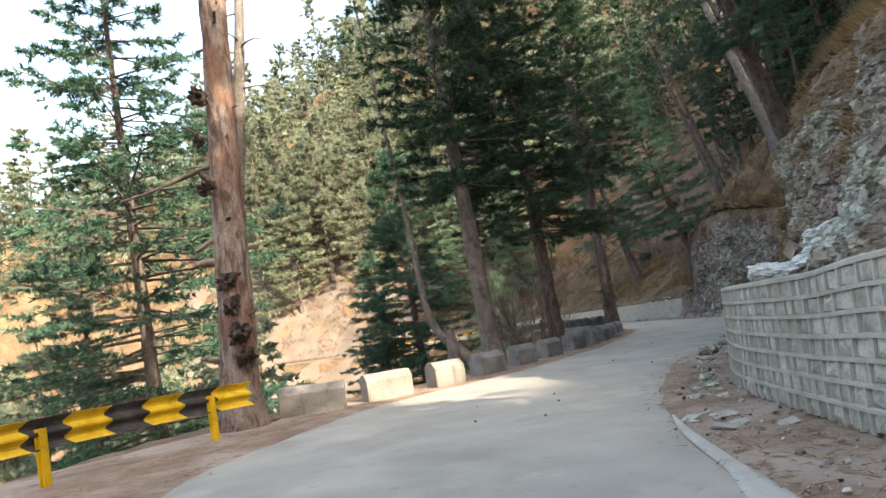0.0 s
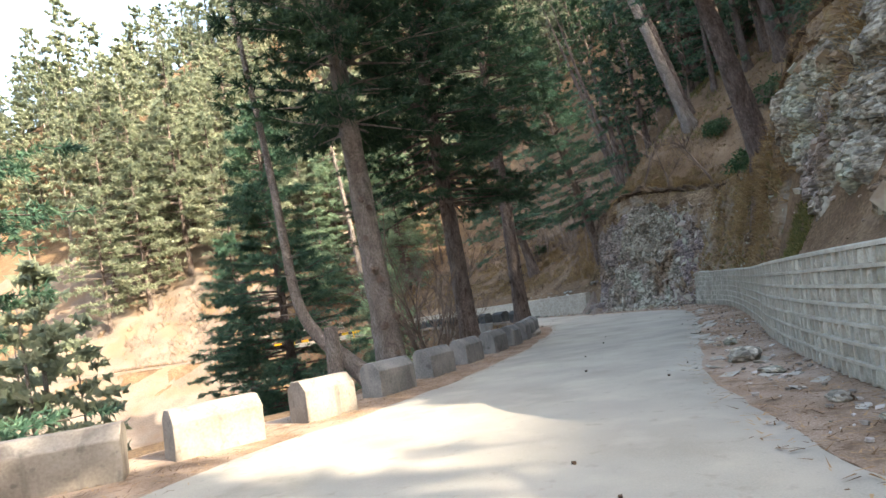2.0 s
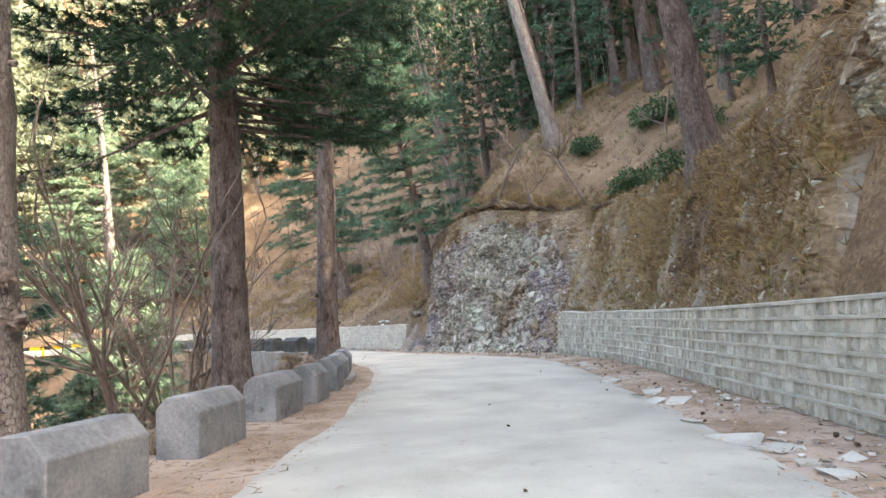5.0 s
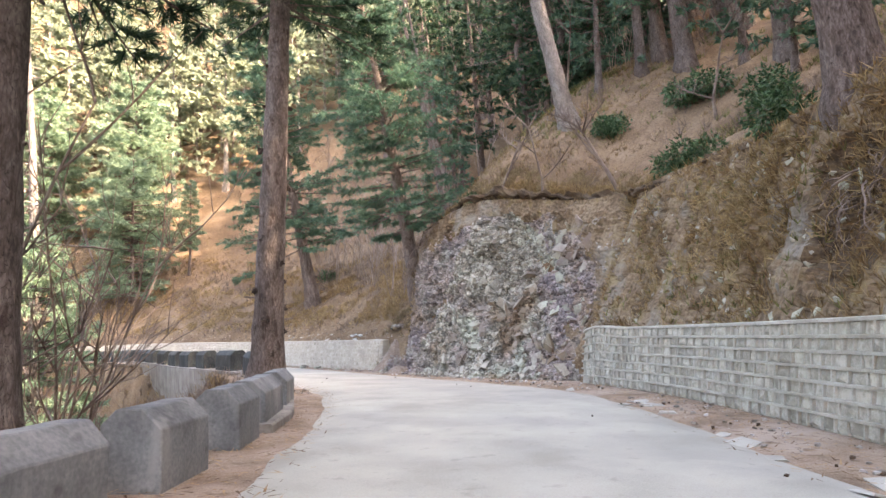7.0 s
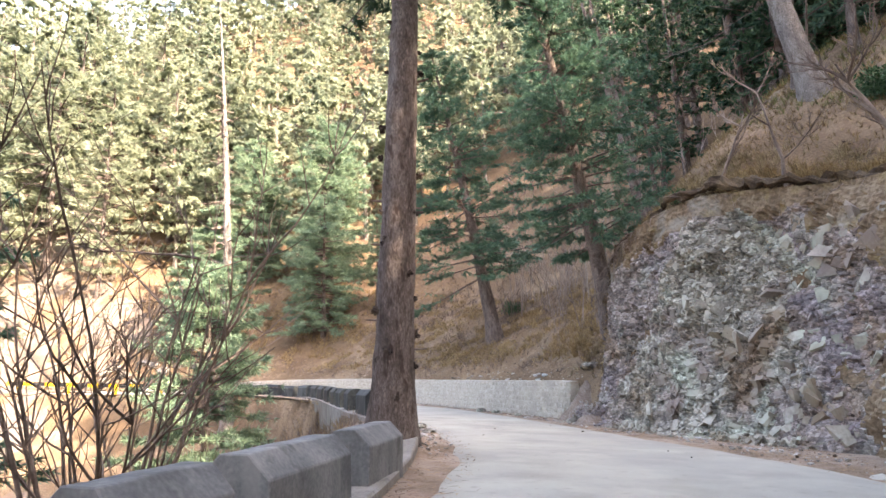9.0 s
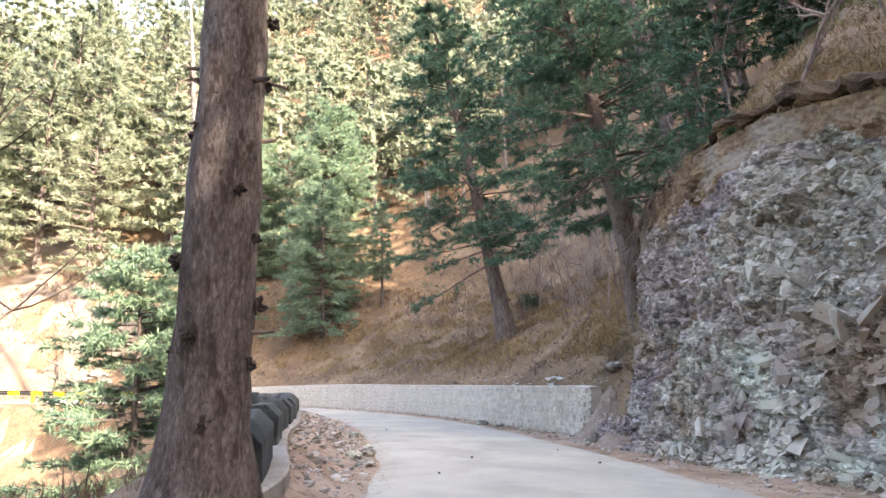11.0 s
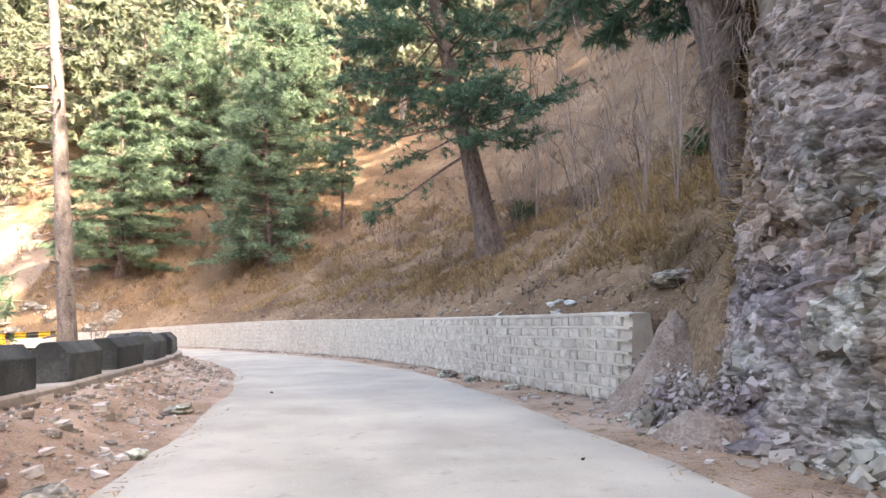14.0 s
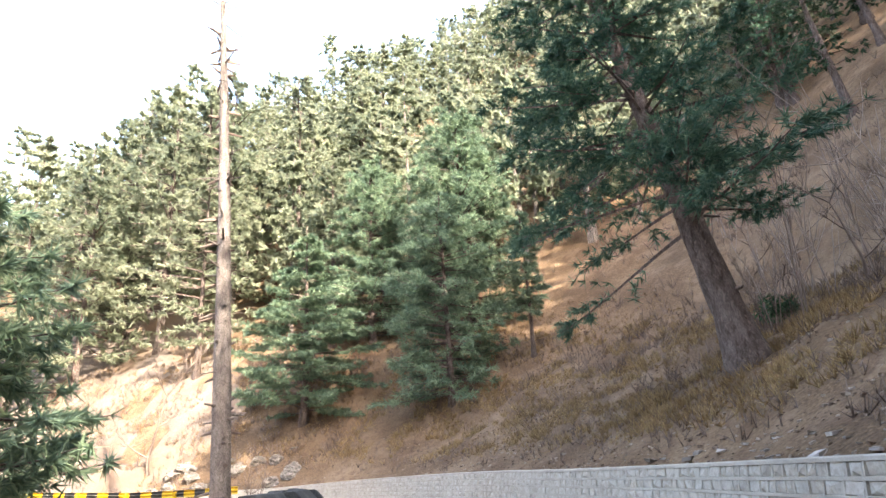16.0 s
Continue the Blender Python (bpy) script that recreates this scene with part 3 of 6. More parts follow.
def stone_wall(name, y0, y1, courses, single, label, seed, deep=0.025, proud=0.02, joint=M_MORTAR, filling=None, widths=(0.2, 0.42)):
    """A battered stone wall: a core, a coping, proud mortar ribs and a stone in every bay. single: the stretch of y whose stones are objects."""
    ss, p, nrm = line_part(y0, y1, 0.25)
    frames = [(a[0], a[1], n[0], n[1], road_z(a[0], a[1]), a[2]) for a, n in zip(p, nrm)]
    body = sweep(name, frames, [(0.08, 0, -0.4), (0.08, 0, 0), (0.26, 1, 0), (0.62, 1, 0), (0.72, 0, -0.4)], joint)
    tagged(body, label, "wall", kind="structure")
    sweep("coping", frames, [(0.185, 1, -0.02), (0.185, 1, 0.03), (0.205, 1, 0.045), (0.60, 1, 0.045), (0.62, 1, 0.003)], joint, body)
    for c in range(1, courses):
        u = c / courses
        o = 0.02 + 0.18 * u
        sweep("mortar_rib", frames, [(o + 0.07, u, -0.032), (o - proud, u, -0.022), (o - proud, u, 0.022), (o + 0.07, u, 0.032)], joint, body)
    rng = np.random.default_rng(seed)
    rest_v, rest_f, rib_v, rib_f, count = [], [], [], [], 0
    for c in range(courses):
        u0, u1 = c / courses, (c + 1) / courses
        s = rng.uniform(0, 0.3)
        while s < ss[-1] - 0.5:
            w = rng.uniform(*widths)
            mid = s + w / 2
            x, y, h = [np.interp(mid, ss, p[:, i]) for i in range(3)]
            nx_, ny_ = [np.interp(mid, ss, nrm[:, i]) for i in range(2)]
            n = Vector((nx_, ny_, 0)).normalized()
            t = Vector((n.y * -1, n.x, 0)) * -1
            z0 = road_z(x, y)
            uu = (u0 + u1) / 2
            hh = h * (u1 - u0) - 0.035
            off = 0.02 + 0.18 * uu
            z_ax = Vector((n.x * 0.18 / h, n.y * 0.18 / h, 1)).normalized()
            m = Matrix(((t.x * (w - 0.035), n.x, z_ax.x * hh, x + n.x * (off + deep)), (t.y * (w - 0.035), n.y, z_ax.y * hh, y + n.y * (off + deep)), (t.z, 0, z_ax.z * hh, z0 + h * uu), (0, 0, 0, 1)))
            i = int(rng.integers(0, len(STONE_DATA)))
            if single[0] <= y <= single[1] and count < 300:
                ob = new("stone", (STONE_DATA_FAR if filling else STONE_DATA)[i])
                ob.parent = body
                ob.matrix_world = m
                count += 1
            else:
                v, f = STONE_MESHES[i]
                k = len(rest_v)
                rest_v += [tuple(m @ Vector(q)) for q in v]
                rest_f += [tuple(j + k for j in q) for q in f]
            # rib after the stone
            x2, y2 = [np.interp(s + w, ss, p[:, i]) for i in range(2)]
            for (ua, ub) in ((u0, u1),):
                k = len(rib_v)
                for uz in (ua, ub):
                    for a, b in ((-0.034, 0.07), (-0.016, -0.5 * proud), (0.016, -0.5 * proud), (0.034, 0.07)):
                        o = 0.02 + 0.18 * uz + b
                        rib_v.append((x2 + t.x * a + n.x * o, y2 + t.y * a + n.y * o, z0 + h * uz))
                rib_f += [(k, k + 1, k + 5, k + 4), (k + 1, k + 2, k + 6, k + 5), (k + 2, k + 3, k + 7, k + 6)]
            s += w
    tagged(part("stone_infill", mesh_np("stone_infill", rest_v, rest_f, filling or M_STONE_REST), None, body), kind="stuff")
    tagged(part("upright_joints", mesh_np("upright_joints", rib_v, rib_f, joint), None, body), kind="stuff")
    return body


M_STONE_REST = patched(material("wall_stone_joined", [(0.24, 0.234, 0.197), (0.33, 0.323, 0.277), (0.42, 0.412, 0.357)], 6, 30, 0.92, 0.9, 0.04, island=0.3), STAINS)


# ---- rock ----
def facet(q, size, seed):
    """Offset of a fractured face: each cell is a tilted flat."""
    d, pts = noise.voronoi(q / size)
    c = pts[0]
    h1, h2, h3 = (math.sin(c.x * 12.9 + c.y * 78.2 + c.z * 37.7 + k + seed) * 4375.85 % 1 for k in (0, 1.7, 3.1))
    r = q / size - c
    return (h1 - 0.5) + r.x * (h2 - 0.5) * 1.6 + r.y * (h3 - 0.5) * 1.6, d[1] - d[0]


def cliff(name, y0, y1, z_lo, label, start=0.0, ends=(1.5, 1.5), step=0.1, amp=1.0, mat=None):
    """A broken rock face on the cut between two stretches, from a height share z_lo up to the cut's top."""
    k = np.where((CUTS[:, 1] >= y0) & (CUTS[:, 1] <= y1))[0]
    line, nor = CUTS[k], CNOR[k]
    s = np.arange(len(line)) * 0.5
    ss = np.arange(0, s[-1], step)
    rows = 84
    vs = []
    for u in ss:
        p = [np.interp(u, s, line[:, c]) for c in range(6)]
        n = [np.interp(u, s, nor[:, c]) for c in range(2)]
        fade = min(1, u / ends[0] + 0.05, (s[-1] - u) / ends[1] + 0.05)
        for r in range(rows + 1):
            v = r / rows
            lo = z_lo(p)
            h = lo + v * (p[3] - lo + 0.15)
            vv = max(0, h) / p[3]
            up = min(1.0, max(0.0, (h - p[2] + 0.1) / (p[3] - p[2] + 0.1)))
            back = (0.75 if h > p[2] - 0.1 else 0.3 + 0.45 * min(1, p[2])) + (p[4] - 0.75) * up ** (1 / bend(p[1])) - 0.38 + (1 - fade) * 1.0
            back = max(back, start * (1 - up) + back * up) if start else back
            q = Vector((u, h, 3.3 + noise.noise(Vector((u * 0.3, h * 0.3, 9))) * 1.5))
            q = Vector((q.x * 0.92 + q.y * 0.38, q.y * 0.92 - q.x * 0.38, q.z))
            q += Vector((noise.noise(q * 0.9), noise.noise(q * 0.9 + Vector((5, 0, 0))), 0)) * 0.35
            f1, e1 = facet(q, 1.1, 1)
            f2, e2 = facet(Vector((q.x * 0.9, q.y * 1.1, q.z)), 0.45, 5)
            f3, e3 = facet(Vector((q.x * 1.1, q.y * 0.9, q.z)), 0.2, 8)
            a = f1 * 0.13 + f2 * 0.10 + f3 * 0.065 - 0.05 * max(0, 0.12 - e2) / 0.12 + noise.noise(q * 0.35) * 0.5 + noise.noise(q * 1.1) * 0.16
            d = a * amp * fade * min(1, 0.35 + (1 - v) * 5) * (1 if h > p[2] else max(0, 1 - p[2]))
            if vv < 0.1 and p[2] < 0.6:
                d += 0.15 * (1 - vv / 0.1)
            vs.append((p[0] + n[0] * (back - d), p[1] + n[1] * (back - d), road_z(p[0], p[1]) + h))
    nn = rows + 1
    i = np.arange(len(ss) - 1)[:, None] * nn + np.arange(rows)[None]
    fs = np.stack([i, i + nn, i + nn + 1, i + 1], -1).reshape(-1, 4)
    ob = new(name, mesh_np(name, np.array(vs), fs, mat or M_ROCK))
    return tagged(ob, label, "rock face", kind="structure")


PATCHES = [(0.33, 0.52, 0.62, 0.7, (0.225, 0.175, 0.16)), (0.5, 0.49, 0.58, 0.9, (0.35, 0.375, 0.30)), (0.42, 0.54, 0.64, 0.85, (0.185, 0.125, 0.08))]
M_SHALE = shattered(patched(material("shale", [(0.14, 0.125, 0.10), (0.27, 0.25, 0.205), (0.42, 0.405, 0.345)], 1.3, 8, 0.92, 1.0, 0.10, fine_mix=0.5), PATCHES), (4.5, 13.0), 0.5, 0.07)
M_CHIP = patched(material("shale_chips", [(0.135, 0.12, 0.098), (0.25, 0.232, 0.19), (0.385, 0.37, 0.315)], 1.3, 12, 0.9, 0.6, 0.03, island=0.3), [(a, b, c, d * 0.8, e) for a, b, c, d, e in PATCHES])
M_BANK = patched(material("stony_earth", [(0.065, 0.043, 0.026), (0.15, 0.105, 0.066), (0.24, 0.182, 0.122)], 0.9, 9, 0.95, 1.0, 0.09, fine_mix=0.5), [(0.6, 0.56, 0.66, 0.7, (0.22, 0.205, 0.18)), (1.4, 0.55, 0.66, 0.5, (0.20, 0.15, 0.06))])


def face_points(ob, n, seed, v0=0.0, v1=1.0):
    """Random places on a mesh, with the normals there, between two shares of its rows."""
    me = ob.data
    m = len(me.polygons)
    c, nn = np.empty(m * 3), np.empty(m * 3)
    me.polygons.foreach_get("center", c)
    me.polygons.foreach_get("normal", nn)
    rng = np.random.default_rng(seed)
    share = (np.arange(m) % 84) / 84
    ok = np.where((share >= v0) & (share <= v1))[0]
    k = ok[rng.integers(0, len(ok), n)]
    return c.reshape(-1, 3)[k], nn.reshape(-1, 3)[k]


def chips(name, spots, normals, sizes, mat, label, seed, flat=0.4, tilt=0.5):
    """Angular splinters of rock that lie on a face, as one object."""
    rng = np.random.default_rng(seed)
    n = len(spots)
    base = np.array([(-1, -1, -1), (1, -1, -1), (1, 1, -1), (-1, 1, -1), (-1, -1, 1), (1, -1, 1), (1, 1, 1), (-1, 1, 1)], float) * 0.5
    quads = np.array([(0, 3, 2, 1), (4, 5, 6, 7), (0, 1, 5, 4), (1, 2, 6, 5), (2, 3, 7, 6), (3, 0, 4, 7)])
    v = np.tile(base, (n, 1, 1)) * rng.uniform(0.4, 1.25, (n, 8, 3)) * np.column_stack([np.ones(n), rng.uniform(0.4, 0.9, n), np.full(n, flat)])[:, None, :]
    out = np.where(normals[:, :1] * 0 + (normals @ np.array([-0.6, 0.3, 0.7]))[:, None] < 0, -normals, normals)
    w = out + rng.standard_normal((n, 3)) * tilt
    w /= np.linalg.norm(w, axis=1)[:, None]
    u = np.cross(w, np.array([0.5, 0.7, 0.6]) + rng.standard_normal((n, 3)) * 0.55)
    u /= np.linalg.norm(u, axis=1)[:, None]
    t = np.cross(w, u)
    v = (v[:, :, :1] * u[:, None] + v[:, :, 1:2] * t[:, None] + v[:, :, 2:] * w[:, None]) * np.asarray(sizes)[:, None, None] + (spots - out * 0.025)[:, None, :]
    f = (quads[None] + (np.arange(n) * 8)[:, None, None]).reshape(-1, 4)
    return tagged(new(name, mesh_np(name, v.reshape(-1, 3), f, mat)), label, "rock chips", kind="stuff")


BROWN = [(0.4, 0.5, 0.6, 0.8, (0.205, 0.172, 0.178)), (0.9, 0.54, 0.64, 0.8, (0.31, 0.30, 0.265)), (0.6, 0.52, 0.62, 0.7, (0.22, 0.155, 0.11))]
M_SHALE_BROWN = shattered(patched(material("brown_shale", [(0.14, 0.112, 0.10), (0.245, 0.205, 0.185), (0.355, 0.31, 0.28)], 1.3, 8, 0.92, 1.0, 0.10, fine_mix=0.5), BROWN), (4.5, 13.0), 0.5, 0.07)
M_CHIP_BROWN = patched(material("brown_chips", [(0.15, 0.12, 0.108), (0.25, 0.21, 0.19), (0.355, 0.31, 0.28)], 1.3, 12, 0.9, 0.6, 0.03, island=0.35), BROWN)
rock_face = cliff("rock_face", 37.4, 52.2, lambda p: -0.35, "broken grey-green and purplish rock face beside the road", ends=(2.5, 2.6), step=0.09, mat=M_SHALE)
earth_bank = cliff("earth_bank", 22.4, 40.0, lambda p: p[2] - 0.2, "brown stony earth bank with grass above the wall", ends=(1.5, 1.5), step=0.13, amp=0.6, mat=M_BANK)
rock_outcrop = cliff("rock_outcrop", 8.5, 25.2, lambda p: p[2] - 0.1, "grey fractured rock outcrop above the stone wall", start=1.9, step=0.11, amp=1.5, mat=M_SHALE)
rock_face.data.materials.append(M_SHALE_BROWN)
rock_face.data.materials.append(M_BANK)
rock_outcrop.data.materials.append(M_BANK)


def brown_end(p):
    """Where the face is brown: at both ends of the rock."""
    n = fbm(p[:, 1] / 1.1, p[:, 2] / 1.1, 81)
    return (p[:, 1] + 2.2 * n + 0.35 * p[:, 2] > 48.0) | (p[:, 1] + 2.4 * n - 0.3 * p[:, 2] < 42.0)


for face, low in ((rock_face, 0.86), (rock_outcrop, 0.84)):
    mids = np.empty(len(face.data.polygons) * 3)
    face.data.polygons.foreach_get("center", mids)
    mids = mids.reshape(-1, 3)
    soil = (np.arange(len(mids)) % 84) / 84 + 0.16 * fbm(mids[:, 1] / 1.4, mids[:, 2] / 3, 82) > low
    if face is rock_face:
        near = mids[:, 1] + 2.4 * fbm(mids[:, 1] / 1.1, mids[:, 2] / 1.1, 81) - 0.3 * mids[:, 2] < 40.0
        face.data.polygons.foreach_set("material_index", np.where(soil | near, 2, brown_end(mids)).astype(np.int32))
    else:
        face.data.polygons.foreach_set("material_index", soil.astype(np.int32))
# dark root soil for the hollow; its colour also paints the shade inside
earth_bank.data.materials.append(M_TURF_SHADE)
co = np.empty(len(earth_bank.data.vertices) * 3)
earth_bank.data.vertices.foreach_get("co", co)
co = co.reshape(-1, 3)


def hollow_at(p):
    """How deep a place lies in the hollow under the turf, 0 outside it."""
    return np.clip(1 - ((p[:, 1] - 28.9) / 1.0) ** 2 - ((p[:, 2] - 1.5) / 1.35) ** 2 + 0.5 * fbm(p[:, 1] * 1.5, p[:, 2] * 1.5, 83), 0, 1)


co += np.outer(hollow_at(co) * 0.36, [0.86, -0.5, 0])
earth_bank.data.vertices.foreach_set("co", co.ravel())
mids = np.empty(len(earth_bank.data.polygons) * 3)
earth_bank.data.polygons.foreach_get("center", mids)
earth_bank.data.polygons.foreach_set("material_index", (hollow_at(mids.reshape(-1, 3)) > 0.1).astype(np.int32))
rng = np.random.default_rng(70)
sp, nm = face_points(rock_face, 4600, 1, 0.0, 0.88)
end = brown_end(sp)
size = 0.04 + 0.26 * rng.random(4600) ** 3
chips("rock_chips", sp[~end], nm[~end], size[~end], M_CHIP, "loose splinters of shattered shale on the rock face", 1, 0.4, 0.5)
sp2, nm2 = face_points(rock_face, 420, 9, 0.06, 0.86)
slab = (sp2[:, 1] + 0.35 * sp2[:, 2] < 46.6) & (sp2[:, 1] > 39.5)
chips("rock_slabs", sp2[slab], nm2[slab], 0.2 + 0.55 * rng.random(slab.sum()) ** 1.8, M_CHIP, "larger broken slabs standing out of the rock face", 6, 0.22, 0.22)
chips("rock_chips", sp[end], nm[end], size[end] * 0.75, M_CHIP_BROWN, "loose brown splinters on the end of the rock face", 5, 0.4, 0.5)
chips("rock_chips", *face_points(earth_bank, 1100, 2), 0.04 + 0.2 * rng.random(1100) ** 3, M_CHIP, "grey stone chips lying on the earth bank", 2)
chips("rock_chips", *face_points(rock_outcrop, 800, 3, 0.0, 0.85), 0.04 + 0.4 * rng.random(800) ** 3, M_CHIP, "broken grey stones lodged in the outcrop", 3)


# ---- parapet blocks along the valley edge ----
BLOCKS = [(-4.95, 16.45, -3.2, 16.75), (-2.72, 17.55, -1.46, 18.25), (-0.8, 19.2, 0.12, 19.95), (0.72, 21.3, 1.63, 22.33), (2.24, 23.65, 3.06, 24.65), (3.69, 25.95, 4.48, 27.1),
          (5.2, 28.3, 5.98, 29.4), (6.42, 30.0, 7.0, 30.95), (7.53, 31.88, 8.02, 32.85), (8.22, 33.3, 8.97, 35.0), (9.22, 35.6, 9.85, 37.2),
          (10.62, 41.2, 10.55, 42.85), (10.47, 44.1, 10.35, 46.0), (10.2, 47.45, 10.18, 49.05), (10.1, 50.55, 10.0, 52.4), (9.98, 53.5, 9.88, 55.1), (9.8, 56.1, 9.68, 58.1), (9.62, 59.2, 9.4, 60.9), (9.3, 61.8, 9.0, 63.4),
          (8.8, 64.3, 8.3, 65.8), (8.0, 66.6, 7.3, 68.0), (6.9, 68.6, 6.0, 69.9), (5.6, 70.4, 4.6, 71.4)]


def parapet_block(x0, y0, x1, y1, label, mat):
    a, b = Vector((x0, y0, road_z(x0, y0))), Vector((x1, y1, road_z(x1, y1)))
    u = (b - a)
    length = u.length
    u.normalize()
    w = Vector((u.y, -u.x, 0)).normalized()
    up = w.cross(u) * -1
    up = up if up.z > 0 else -up
    bm = bmesh.new()
    sect = [(0.0, -0.45), (0.0, 0.56), (-0.19, 0.76), (-0.44, 0.76), (-0.58, 0.62), (-0.58, -0.45)]
    ends = []
    for t in (0.0, length):
        ends.append([bm.verts.new((t, o, z)) for o, z in sect])
    for k in range(6):
        bm.faces.new((ends[0][k], ends[0][(k + 1) % 6], ends[1][(k + 1) % 6], ends[1][k]))
    bm.faces.new(ends[0][::-1])
    bm.faces.new(ends[1])
    bmesh.ops.recalc_face_normals(bm, faces=bm.faces[:])
    bmesh.ops.bevel(bm, geom=bm.edges[:], offset=0.012, segments=1, affect="EDGES")
    bmesh.ops.subdivide_edges(bm, edges=[e for e in bm.edges if e.calc_length() > 0.5], cuts=5, use_grid_fill=True)
    for v in bm.verts:
        q = Vector((v.co.x + x0 * 3, v.co.y, v.co.z))
        v.co += Vector((noise.noise(q * 3), noise.noise(q * 3 + Vector((9, 0, 0))), noise.noise(q * 3 + Vector((0, 9, 0))))) * 0.012
    ob = part("parapet_block", bm, mat)
    m = Matrix((u, w, up)).transposed().to_4x4()
    m.translation = a
    ob.matrix_world = m
    return tagged(ob, label, "parapet block", "parapet blocks along the road")


for k, b in enumerate(BLOCKS):
    if k < 3:
        parapet_block(*b, "pale weathered concrete parapet block with chamfered top", M_PALE)
    elif k < 11:
        parapet_block(*b, "stained dark grey concrete parapet block with chamfered top", M_CONCRETE)
    else:
        parapet_block(*b, "concrete parapet block painted faded black", M_BLACK)


def kerb(y0, y1):
    pts = spline([(b[0], b[1]) for b in BLOCKS] + [BLOCKS[-1][2:]], 0.4)
    pts = pts[(pts[:, 1] > y0) & (pts[:, 1] < y1)]
    tan = np.gradient(pts, axis=0)
    tan /= np.linalg.norm(tan, axis=1)[:, None]
    fr = [(p[0], p[1], t[1], -t[0], road_z(p[0], p[1]), 1) for p, t in zip(pts, tan)]
    return tagged(sweep("kerb", fr, [(0.14, 0, -0.3), (0.14, 0, 0.09), (0.11, 0, 0.12), (-0.72, 0, 0.12), (-0.75, 0, -2.6)], M_PALE), "rough concrete plinth under the parapet blocks", "kerb", kind="structure")


kerb(33, 74)


# ---- yellow and black guard rail ----
def guard_rail(points, label, height=0.88, tall=1.8):
    pts = spline([(x, y) for x, y in points], 0.05)
    tan = np.gradient(pts, axis=0)
    tan /= np.linalg.norm(tan, axis=1)[:, None]
    e = thing("guard_rail", pose(0, 0, 0), label, "guard rail")
    prof = [(0.0, -0.155), (0.045, -0.13), (0.085, -0.09), (0.085, -0.06), (0.01, -0.01), (0.01, 0.01), (0.085, 0.06), (0.085, 0.09), (0.045, 0.13), (0.0, 0.155)]
    vs, fs, mi = [], [], []
    stripe = 0.8
    cols = int(len(pts) * 0.05 / (stripe / 2)) - 2
    for c in range(cols):
        for o, z in prof:
            z *= tall
            s = c * stripe / 2 + 0.22 * (1 - abs(abs(z / tall) - 0.075) / 0.08) * 0.8
            i = min(len(pts) - 1, max(0, s / 0.05))
            x, y = np.interp(i, np.arange(len(pts)), pts[:, 0]), np.interp(i, np.arange(len(pts)), pts[:, 1])
            t = tan[int(i)]
            vs.append((x + t[1] * o, y - t[0] * o, road_z(x, y) + height + z))
    m = len(prof)
    for c in range(cols - 1):
        for r in range(m - 1):
            fs.append((c * m + r, (c + 1) * m + r, (c + 1) * m + r + 1, c * m + r + 1))
            mi.append((c // 2) % 2)
    me = mesh_np("beam", vs, fs, [M_YELLOW, M_DARKPAINT])
    me.polygons.foreach_set("material_index", mi)
    ob = part("beam", me, None, e, "corrugated steel beam with chevron stripes")
    so = ob.modifiers.new("thick", "SOLIDIFY")
    so.thickness = 0.006
    n = int(len(pts) * 0.05 / 3.9)
    for k in range(n + 1):
        i = min(len(pts) - 1, int((1.05 + k * 3.6) / 0.05))
        x, y, t = pts[i][0], pts[i][1], tan[i]
        bm = bmesh.new()
        a = math.atan2(t[1], t[0])
        for (cx, cy, sx, sy) in ((0, 0.035, 0.14, 0.012), (0, -0.085, 0.14, 0.012), (0, -0.025, 0.012, 0.11)):
            g = bmesh.ops.create_cube(bm, size=1)
            for v in g["verts"]:
                v.co = Vector((v.co.x * sx + cx, v.co.y * sy + cy, v.co.z * (height + 0.45) + (height - 0.25) / 2))
        p = part("post", bm, M_YELLOW, e, "yellow painted steel post")
        p.matrix_world = pose(x - t[1] * 0.06, y + t[0] * 0.06, road_z(x, y), 0, 0, math.degrees(a))
    return e


guard_rail([(-4.85, 14.4), (-5.3, 14.1), (-6.3, 12.7), (-7.2, 10.9), (-8.0, 8.4), (-9.0, 6), (-9.0, 2), (-8.8, -3)], "yellow and black striped steel guard rail beside the road")
guard_rail([(2.4, 72.4), (-1.5, 74.6), (-7, 76.8), (-14, 78.6)], "yellow and black striped guard rail beyond the bend", 0.6, 0.9)


# ---- trees ----
def tube(path, radii, sides=8, wobble=0.0, rng=None):
    """Vertices and faces of a tapered tube along a path."""
    path = np.asarray(path, float)
    n = len(path)
    tan = np.gradient(path, axis=0)
    tan /= np.linalg.norm(tan, axis=1)[:, None] + 1e-9
    if np.mean(np.abs(tan[:, 2])) > 0.6:
        ref = np.tile([[1.0, 0, 0]], (n, 1))
    else:
        ref = np.tile([[0, 0, 1.0]], (n, 1))
    s = np.cross(tan, ref)
    s /= np.linalg.norm(s, axis=1)[:, None] + 1e-9
    t = np.cross(s, tan)
    ang = np.linspace(0, 2 * np.pi, sides, endpoint=False)
    r = np.asarray(radii, float)[:, None] * np.ones((1, sides))
    if wobble and rng is not None:
        r = r * (1 + wobble * rng.standard_normal((n, sides)))
    v = path[:, None, :] + r[..., None] * (np.cos(ang)[None, :, None] * s[:, None, :] + np.sin(ang)[None, :, None] * t[:, None, :])
    i = np.arange(n - 1)[:, None] * sides + np.arange(sides)[None]
    k = np.arange(n - 1)[:, None] * sides + (np.arange(sides)[None] + 1) % sides
    return v.reshape(-1, 3), np.stack([i, i + sides, k + sides, k], -1).reshape(-1, 4)[:, ::-1]


